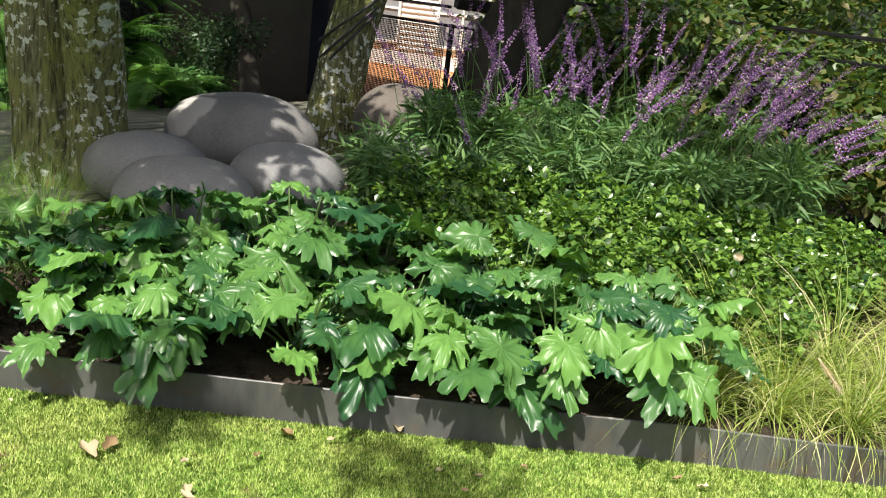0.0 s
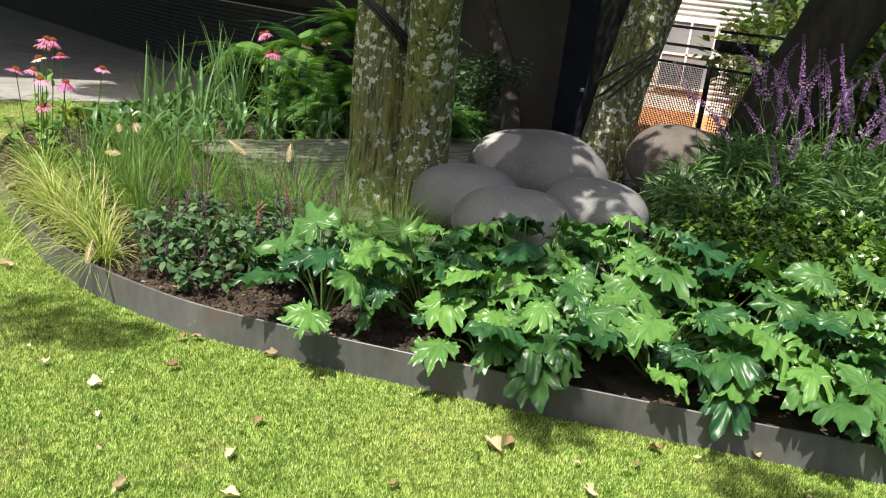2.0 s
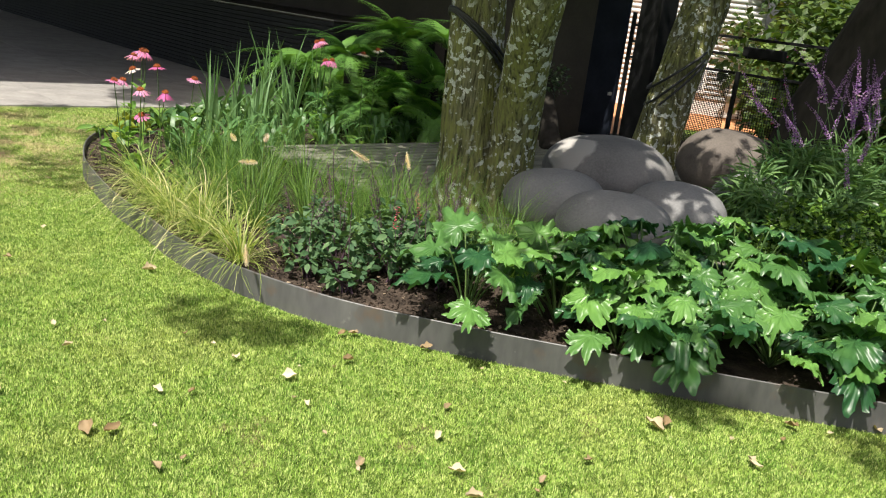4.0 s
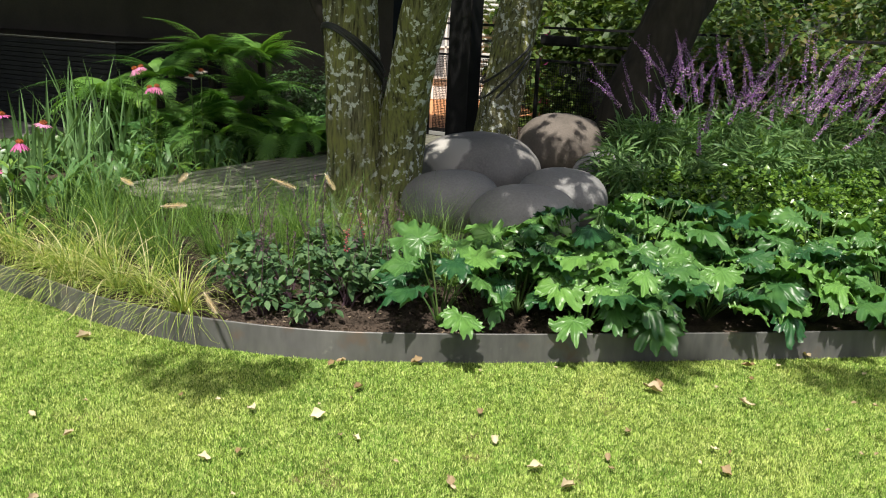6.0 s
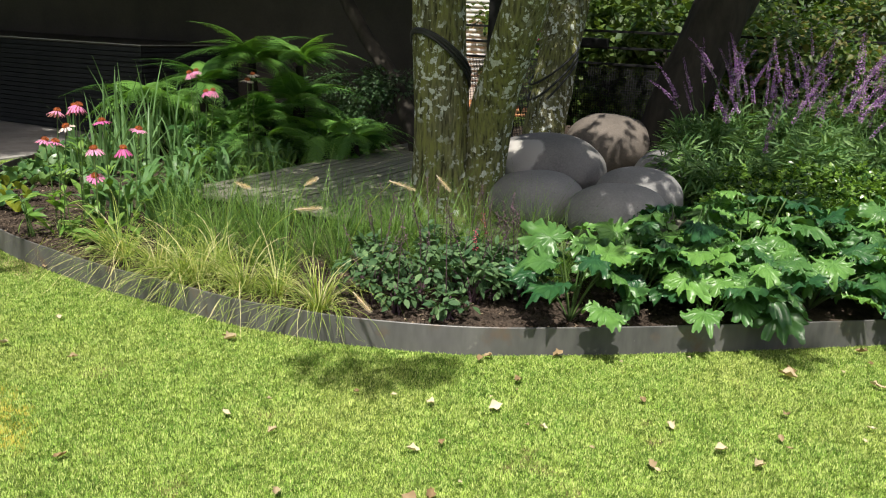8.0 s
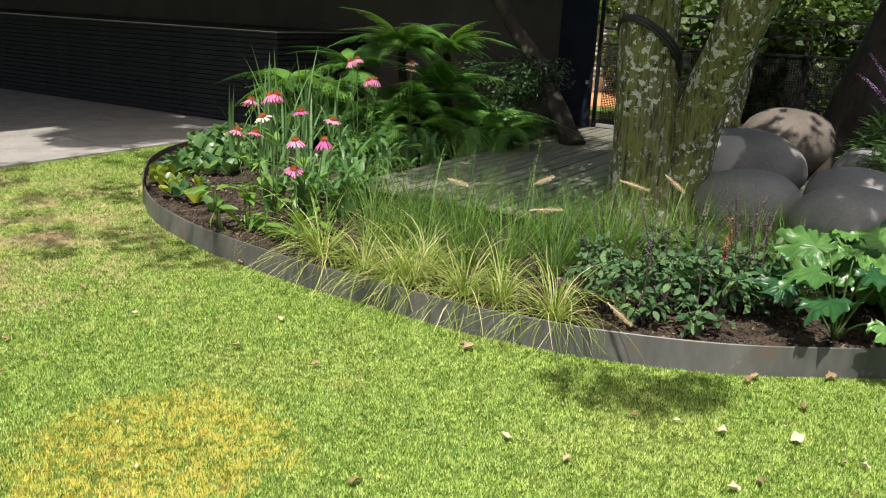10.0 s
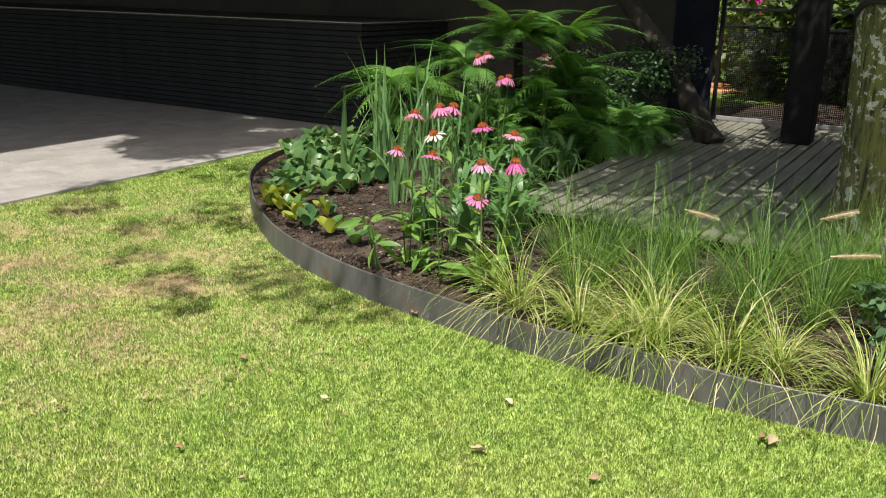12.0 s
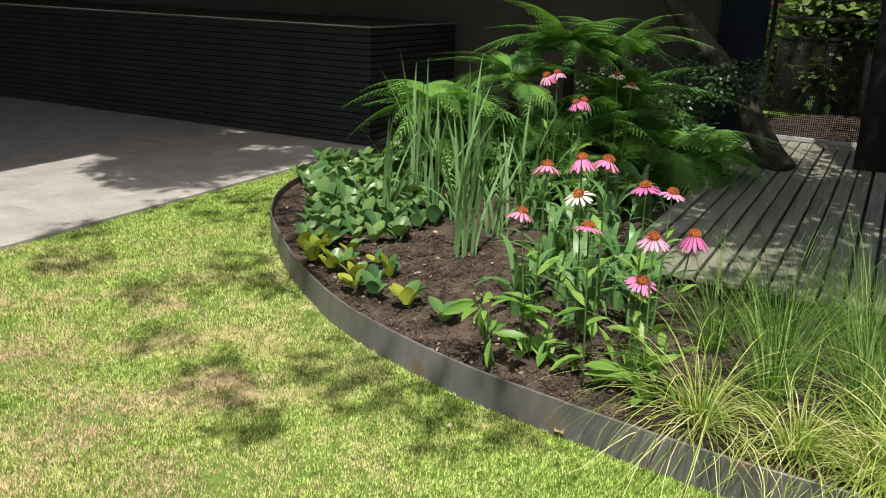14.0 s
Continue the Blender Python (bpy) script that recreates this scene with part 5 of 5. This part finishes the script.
ROUND_LIME = round_leaf(9)
ROUND_LIME.materials.append(LIME_LEAF)


def rosette(x, y, seed, lime=False, size=1.0):
    r = random.Random(seed)
    plant = root("ground_cover", pose(x, y, 0.1), "yellowing round-leaved seedling in the soil" if lime else "round-leaved green ground cover plant in the soil", "plant", "round-leaf ground cover")
    for i in range(r.randint(4, 6)):
        a = i * 137 + r.uniform(-20, 20)
        s = size * r.uniform(0.65, 1.15)
        m = pose(0, 0, r.uniform(0.02, 0.06), 0, 0, a) @ pose(0.015, 0, 0, r.uniform(-15, 15), -r.uniform(35, 88), 0) @ Matrix.Diagonal((s, s, s, 1))
        part("leaf", ROUND_LIME if lime and i % 3 else ROUNDS[i % 3], None, plant, m=m)


r = random.Random(77)
made, taken = 0, []
for i in range(2500):
    y = r.uniform(6.7, 9.1)
    edge_x = -5.62 + 0.13 * math.sin((y - 6.3) * 1.1) - 0.12 if y > 6.2 else -5.45 - (y - 5.68) * 0.3
    x = edge_x + 0.1 + r.uniform(0.0, 0.3 + 0.7 * max(0, y - 6.4))
    if x > -4.6 or (y > 8.5 and x < -5.35) or any((x - a) ** 2 + (y - b) ** 2 < 0.0125 for a, b in taken):
        continue
    taken.append((x, y))
    rosette(x, y, i, size=r.uniform(0.85, 1.1))
    made += 1
    if made >= 150:
        break
for i, (x, y) in enumerate(((-5.53, 6.55), (-5.45, 6.3), (-5.36, 6.1), (-5.3, 5.85), (-5.18, 6.15), (-5.15, 5.72), (-5.02, 5.5), (-5.59, 6.62), (-5.56, 6.44), (-5.47, 6.26), (-5.39, 6.36), (-5.38, 5.98), (-5.48, 6.68), (-5.34, 6.54), (-5.26, 6.0), (-5.22, 6.36))):
    rosette(x, y, 900 + i, lime=i not in (3, 6, 14), size=0.9 if i < 7 else 0.75)


# coneflowers
def petals_mesh(seed, n=16, drop=0.25):
    r = random.Random(seed)
    verts, faces = [], []
    for i in range(n):
        a = 2 * math.pi * i / n + r.uniform(-0.08, 0.08)
        ln, dz = 0.034 * r.uniform(0.85, 1.1), drop + r.uniform(-0.12, 0.12)
        k = len(verts)
        for s, w in ((0, 0.25), (0.35, 0.8), (0.75, 1.0), (1.0, 0.45)):
            for t in (-1, 0, 1):
                rr = 0.013 + ln * s
                sd = 0.0052 * w * t
                verts.append((math.cos(a) * rr - math.sin(a) * sd, math.sin(a) * rr + math.cos(a) * sd, -dz * ln * s - 0.25 * ln * s * s - 0.0012 * abs(t)))
        for j in range(3):
            for t in range(2):
                q = k + j * 3 + t
                faces.append((q, q + 1, q + 4, q + 3))
    return raw_mesh("petals", verts, faces)


def cone_mesh():
    verts, faces = [], []
    v0 = [(0, 0, 0), (0.0032, 0, 0.0005), (-0.0016, 0.0028, 0.0005), (-0.0016, -0.0028, 0.0005), (0, 0, 0.007)]
    bm = bmesh.new()
    bmesh.ops.create_uvsphere(bm, u_segments=14, v_segments=8, radius=0.0165)
    for v in bm.verts:
        v.co.z = max(v.co.z, -0.006) * 0.85 + 0.003
    me = bpy.data.meshes.new("cone")
    bm.to_mesh(me)
    bm.free()
    verts = [tuple(v.co) for v in me.vertices]
    faces = [tuple(p.vertices) for p in me.polygons]
    for i in range(70):
        z = 1 - i / 70
        rr = math.sqrt(1 - z * z)
        a = i * 2.39996
        d = Vector((rr * math.cos(a), rr * math.sin(a), z))
        c = Vector((d.x * 0.0165, d.y * 0.0165, d.z * 0.014 + 0.003))
        q = d.to_track_quat("Z", "Y")
        k = len(verts)
        verts += [tuple(c + q @ Vector((x * 0.6, y * 0.6, z2 * 0.8))) for x, y, z2 in v0]
        faces += [(k + 1, k + 2, k + 4), (k + 2, k + 3, k + 4), (k + 3, k + 1, k + 4)]
    return raw_mesh("cone", verts, faces, False)


PETALS = [petals_mesh(1, 17, 0.15), petals_mesh(2, 15, 0.5), petals_mesh(3, 16, 0.9)]
for me in PETALS:
    me.materials.append(PETAL)
PETALS_PALE = petals_mesh(5, 15, 0.1)
PETALS_PALE.materials.append(PETAL_PALE)
CONE_MESH = cone_mesh()
CONE_MESH.materials.append(CONE)


def coneflower(heads, seed, label):
    r = random.Random(seed)
    fx, fy = sum(h[0] for h in heads) / len(heads), sum(h[1] for h in heads) / len(heads)
    plant = root("coneflower", pose(fx, fy, 0.1), label, "flower", "coneflowers")
    mats = []
    for x, y, z, pale in heads:
        top = Vector((x - fx, y - fy, z - 0.11))
        foot = Vector((top.x * 0.45 + r.uniform(-0.03, 0.03), top.y * 0.45 + r.uniform(-0.03, 0.03), 0))
        part("flower_stem", stalk_mesh(foot, top, 0.0045, 0.003, 0.02), STALK, plant)
        fl = part("cone", CONE_MESH, None, plant, "orange-brown cone", m=Matrix.Translation(top) @ pose(0, 0, 0, r.uniform(-14, 14) + 10, r.uniform(-14, 14), r.uniform(0, 360)) @ Matrix.Diagonal((1.25, 1.25, 1.25, 1)))
        part("petals", PETALS_PALE if pale else r.choice(PETALS), None, fl, "pale petals" if pale else "pink petals")
        for j in range(8):
            s = r.uniform(0.05, 0.8) ** 1.3
            p = foot.lerp(top, s)
            mats.append(turned([tuple(p)], np.array([r.uniform(0, 6.28)]), np.array([r.uniform(-0.1, 0.8)]), np.array([r.uniform(-0.4, 0.4)]), [0.17 * (1 - 0.65 * s) * r.uniform(0.7, 1.2)])[0])
    for j in range(5):
        mats.append(turned([(r.uniform(-0.1, 0.1), r.uniform(-0.1, 0.1), 0.01)], np.array([r.uniform(0, 6.28)]), np.array([r.uniform(0.1, 1.0)]), np.array([r.uniform(-0.4, 0.4)]), [r.uniform(0.12, 0.22)])[0])
    v, f = leaf_template("lance", 0.16)
    tagged(part("foliage", grid_mesh(v, f, mats, name="foliage"), CONE_LEAF, plant), kind="stuff")


LABEL = "pink coneflowers with orange cones on tall stems"
coneflower([(-4.71, 5.09, 0.94, 0), (-4.8, 5.1, 0.75, 0), (-4.63, 4.93, 0.86, 1)], 1, LABEL)
coneflower([(-4.59, 5.03, 0.98, 0), (-4.54, 4.89, 1.0, 0), (-4.66, 4.73, 0.79, 0)], 2, LABEL)
coneflower([(-4.4, 4.84, 0.91, 0), (-4.2, 5.01, 0.84, 0)], 3, LABEL)
coneflower([(-4.43, 4.67, 0.76, 0), (-4.26, 4.69, 0.76, 0), (-4.44, 4.71, 0.58, 0)], 4, LABEL)
coneflower([(-4.01, 7.25, 1.07, 0), (-3.95, 7.22, 1.09, 0), (-3.86, 7.08, 0.92, 0), (-3.8, 7.1, 0.93, 0)], 5, "pink coneflowers in front of the ferns")
coneflower([(-3.45, 7.43, 1.06, 1), (-3.5, 7.07, 1.03, 1)], 6, "pale faded coneflowers in front of the ferns")
leafy_bush("leafy_plant", -4.92, 5.05, 0.4, 0.08, 22, 0.13, CONE_LEAF, "young leafy plant without flowers in bare soil", "plant", 650, width=0.13, stems=3, clumps=5)

# ---- climbing plants and far garden ----
for i, (x, y, h, rd) in enumerate(((2.9, 5.6, 1.3, 0.6), (3.4, 6.4, 1.9, 0.7), (2.6, 6.6, 1.8, 0.6), (3.4, 5.0, 1.1, 0.55), (1.9, 6.7, 1.9, 0.6), (1.35, 7.1, 1.7, 0.5), (4.2, 5.8, 1.8, 0.8), (3.2, 4.3, 0.7, 0.45), (2.2, 7.4, 2.2, 0.7), (3.2, 7.4, 2.4, 0.8))):
    leafy_bush("climbing_shrub", x, y, h, rd, 1900, 0.085, VINE_LEAF, "leafy green climber on the garden fence with brown leaves", "shrub", 700 + i, "climbers on the fence", 0.3, "diamond", clumps=20)


def far_tree(x, y, h, rd, count, seed, mat=FAR_LEAF, label="dense green shrubbery beyond the fence"):
    g = np.random.default_rng(seed)
    plant = root("far_shrub", pose(x, y, 0), label, "shrub", "shrubbery beyond the fence")
    v, f = tube([(0, 0, 0), (0.1, 0, h * 0.4), (0, 0.1, h * 0.8)], [0.09, 0.04], 8, 0.1, steps=4)
    part("trunk", raw_mesh("trunk", v, f), BARK_DARK, plant)
    cs = [(g.normal(0, rd * 0.5), g.normal(0, rd * 0.4), g.uniform(0.1, 0.95) * h) for _ in range(26)]
    v, f = leaf_template("diamond", 0.32)
    part("crown", grid_mesh(v, f, leaf_cloud(cs, np.full(26, rd * 0.42), count, 0.16, 0.8, 0.1), name="crown"), mat, plant)
    return plant


for i, (x, y, h) in enumerate(((2.9, 15.5, 3.2), (4.2, 14.5, 3.4), (5.6, 13.6, 3.6), (3.3, 12.3, 2.4), (7.0, 12.5, 3.8), (4.8, 11.2, 3.0), (8.5, 11.5, 4), (2.3, 16.8, 3.4), (6.2, 10, 3.0), (5.2, 8.6, 2.6), (2.15, 12.4, 2.2), (2.4, 13.2, 2.6), (2.6, 11.3, 2.2), (2.4, 14.4, 2.6))):
    far_tree(x, y, h, 1.1, 2600, 800 + i)
far_tree(2.15, 14.8, 1.6, 0.28, 190, 820, MAGENTA, "magenta bougainvillea among green shrubs")

# ---- fallen leaves ----
def fallen(seed):
    r = random.Random(seed)
    n, verts, faces = 6, [], []
    for i in range(n):
        s = i / (n - 1)
        w = 0.3 * math.sin(math.pi * (0.06 + 0.9 * s)) ** 0.8 * r.uniform(0.6, 1.3)
        for t in (-1, -0.5, 0, 0.5, 1):
            verts.append(((s - 0.5) * 0.07, w * t * 0.07, 0.07 * (0.75 * w * t * t * r.uniform(0.4, 1.9) + 0.18 * (s - 0.5) ** 2 * 2 + 0.04 * math.sin(6 * s + 4 * t + seed))))
    for i in range(n - 1):
        for j in range(4):
            q = i * 5 + j
            faces.append((q, q + 1, q + 6, q + 5))
    return raw_mesh("fallen_leaf", verts, faces)


FALLEN = [fallen(i) for i in range(6)]
for me in FALLEN:
    me.materials.append(DRY_LEAF)
r = random.Random(31)


def drop_leaf(x, y, s):
    ob = part("fallen_leaf", r.choice(FALLEN), None, None, m=pose(x, y, 0.014, r.uniform(-16, 16), r.uniform(-16, 16), r.uniform(0, 360)) @ Matrix.Diagonal((s, s, s, 1)))
    tagged(ob, "dry curled pale brown leaf fallen on the lawn", "leaf", "fallen leaves")


SEEN = ((-2.3, 2.55, 0.8), (-1.8, 2.02, 0.7), (-2.41, 2.83, 0.7), (-2.36, 2.86, 0.7), (-2.48, 2.29, 0.9), (-0.97, 2.45, 1.3), (-0.92, 2.5, 1.0), (-2.0, 2.84, 0.85), (-2.75, 2.37, 0.7), (-2.34, 2.08, 0.55),
        (-0.6, 2.26, 0.75), (-0.44, 2.53, 0.6), (-1.62, 1.66, 0.9), (-2.9, 1.97, 0.7), (-0.95, 1.88, 0.6), (-0.99, 1.71, 0.75), (-4.66, 3.29, 0.9), (-5.88, 3.81, 0.45), (-5.19, 3.74, 0.55), (-4.48, 3.64, 0.6),
        (-3.6, 3.24, 1.1), (-5.69, 3.41, 0.5), (-5.54, 4.15, 0.6), (-4.31, 3.07, 0.65), (-4.18, 2.1, 0.7), (-3.42, 2.2, 0.6), (-5.93, 3.08, 0.6), (-5.71, 3.01, 0.8), (-5.59, 3.05, 0.5), (-3.62, 3.27, 0.8),
        (-2.98, 1.61, 1.0), (-2.9, 1.64, 1.0), (-3.42, 1.74, 0.7), (-2.78, 2.01, 0.55), (-1.7, 1.8, 0.9), (-1.4, 1.85, 0.6), (-1.24, 2.05, 0.7), (-3.6, 2.38, 0.6), (-3.05, 2.52, 0.6), (-2.03, 1.73, 0.7), (-2.65, 1.47, 0.7),
        (-1.81, 2.27, 0.75), (-0.37, 2.69, 0.9), (0.02, 2.81, 0.8), (0.31, 2.54, 0.5), (1.1, 2.62, 0.6), (1.02, 2.66, 0.6), (-0.61, 2.29, 0.7), (-3.16, 3.24, 0.4), (-4.75, 4.62, 0.8), (-5.15, 4.72, 0.5))
for x, y, s in SEEN:
    drop_leaf(x, y, s)
for i in range(44):
    drop_leaf(r.uniform(-4.2, 1.6), r.uniform(0.9, 2.72), r.uniform(0.25, 0.5))
for i in range(14):
    drop_leaf(r.uniform(-7.0, -4.6), r.uniform(2.0, 4.2), r.uniform(0.25, 0.45))

# ---- lawn blades ----
EDGE_XY = np.array([(p.x, p.y) for p in EDGE])


def on_lawn(x, y):
    """True where there is lawn: outside the bed and off the paving."""
    front = np.interp(x, EDGE_XY[114::-1, 0], EDGE_XY[114::-1, 1])
    back = np.interp(y, EDGE_XY[114:, 1], EDGE_XY[114:, 0])
    out = ((y < front - 0.012) & (y < 7.55)) | (x < -5.8) | ((y >= 7.55) & (x < back - 0.012))
    w = -x * math.sin(radians(50.5)) + y * math.cos(radians(50.5))
    return out & (w < 10.262)


def lawn_blades(name, x0, x1, y0, y1, density, size, seed):
    g = np.random.default_rng(seed)
    n = int((x1 - x0) * (y1 - y0) * density)
    x, y = g.uniform(x0, x1, n), g.uniform(y0, y1, n)
    keep = on_lawn(x, y)
    x, y = x[keep], y[keep]
    n = len(x)
    # worn places near the terrace where the turf thins out
    bare = np.sin(x * 5.3 + 1.7 * np.sin(y * 4.1 + 0.7)) + np.sin(y * 6.1 + 1.9 * np.sin(x * 3.7)) + 0.6 * np.sin(x * 17 + y * 13 + np.sin(y * 23))
    near = np.clip(1.5 - np.hypot(x + 6.8, y - 5.3) / 2.4, 0, 1)
    hole = np.zeros(n)
    for px, py, pr in ((-6.19, 4.48, 0.2), (-6.5, 4.98, 0.16), (-5.57, 5.84, 0.14), (-6.85, 5.5, 0.14)):
        hole = np.maximum(hole, np.clip(1.4 - np.hypot((x - px) * 0.7, y - py) / pr + 0.35 * bare, 0, 1))
    stay = g.random(n) > np.maximum(0.5 * near * np.clip((bare - 0.1) * 1.6, 0, 1), 0.8 * hole)
    x, y = x[stay], y[stay]
    n = len(x)
    # little clumps, each leaning its own way
    cx, cy = np.floor((x + 0.011 * np.sin(y * 70)) / 0.021), np.floor((y + 0.011 * np.sin(x * 63)) / 0.021)
    clump = [np.modf(np.abs(np.sin(cx * p + cy * q)) * 43758.5453)[0] for p, q in ((127.1, 311.7), (269.5, 183.3), (419.2, 371.9))]
    ln = size * g.uniform(0.5, 1.3, n) * (0.75 + 0.5 * clump[2])
    a, tilt = 2 * np.pi * clump[0] + g.normal(0, 1.3, n), np.clip(0.65 + 0.5 * clump[1] + g.normal(0, 0.3, n), 0.1, 1.5)
    w = 0.0018 * g.uniform(0.7, 1.5, n)
    dx, dy = np.cos(a), np.sin(a)
    b = np.stack([x, y, np.full(n, -0.012)], 1)
    side = np.stack([-dy * w, dx * w, np.zeros(n)], 1)
    tip = b + np.stack([dx * np.sin(tilt) * ln, dy * np.sin(tilt) * ln, np.cos(tilt) * ln + 0.006], 1)
    v = np.stack([b - side, b + side, tip], 1).reshape(-1, 3)
    me = bpy.data.meshes.new(name)
    me.vertices.add(3 * n)
    me.vertices.foreach_set("co", v.reshape(-1))
    me.loops.add(3 * n)
    me.loops.foreach_set("vertex_index", np.arange(3 * n))
    me.polygons.add(n)
    me.polygons.foreach_set("loop_start", np.arange(0, 3 * n, 3))
    me.polygons.foreach_set("loop_total", np.full(n, 3))
    me.update(calc_edges=True)
    ob = part(name, me, LAWN)
    tagged(ob, "short mown lawn grass blades in the sun", "grass", kind="stuff")


lawn_blades("lawn_grass", -6.2, 2.4, 0.7, 3.2, 56000, 0.0105, 1)
lawn_blades("lawn_grass", -8.0, -2.9, 3.2, 5.8, 50000, 0.011, 2)
lawn_blades("lawn_grass", -9.0, -5.3, 5.8, 9.6, 24000, 0.016, 3)

lawn_blades("lawn_grass", -10.5, 5.5, -3.5, 0.7, 3000, 0.028, 4)
lawn_blades("lawn_grass", -11.5, -6.2, 0.7, 3.2, 4000, 0.028, 5)
lawn_blades("lawn_grass", 2.4, 5.5, 0.7, 2.7, 4000, 0.028, 6)
lawn_blades("lawn_grass", -11.5, -8.0, 3.2, 5.8, 5000, 0.028, 7)

# ---- crumbs of soil and bark on the bed ----
g = np.random.default_rng(12)
crumbs = []
bed_mesh = bed.data
nd = 11
for i in range(30, len(EDGE) - 8):
    for q in range(200):
        j = g.integers(1, 7)
        a, b = bed_mesh.vertices[i * nd + j].co, bed_mesh.vertices[(i + 1) * nd + j + 1].co
        p = a.lerp(b, g.random())
        p = p + Vector((g.normal(0, 0.012), g.normal(0, 0.012), 0))
        crumbs.append((p.x, p.y, p.z + 0.002))
k = len(crumbs)
mats = turned(crumbs, g.uniform(0, 6.28, k), g.normal(0, 0.5, k), g.normal(0, 0.8, k), 0.006 + 0.024 * g.random(k) ** 3)
v = [(-0.8, 0, 0), (0.9, 0.1, 0.1), (0.1, 0.6, 0), (-0.1, -0.7, 0.1), (0, 0.1, 0.5), (0.1, -0.1, -0.4)]
f = [(0, 3, 4), (3, 1, 4), (1, 2, 4), (2, 0, 4), (3, 0, 5), (1, 3, 5), (2, 1, 5), (0, 2, 5)]
tagged(part("soil_crumbs", grid_mesh(v, f, mats, name="soil_crumbs", smooth=False), SOIL), "loose crumbs of dark soil and bark", "soil", kind="stuff")
LITTER = foliage("leaf_litter", (0.1, 0.065, 0.04), (0.36, 0.29, 0.2), 0.8, 0.05)
pick = g.random(k) < 0.06
mats = turned(np.array(crumbs)[pick], g.uniform(0, 6.28, pick.sum()), g.normal(0, 0.3, pick.sum()), g.normal(0, 0.5, pick.sum()), 0.012 + 0.03 * g.random(pick.sum()) ** 2)
mats[:, 2, 3] += 0.006
v, f = leaf_template("diamond", 0.3)
tagged(part("leaf_litter", grid_mesh(v, f, mats, name="leaf_litter"), LITTER), "dry brown leaf bits and chips on the soil", "leaf litter", kind="stuff")
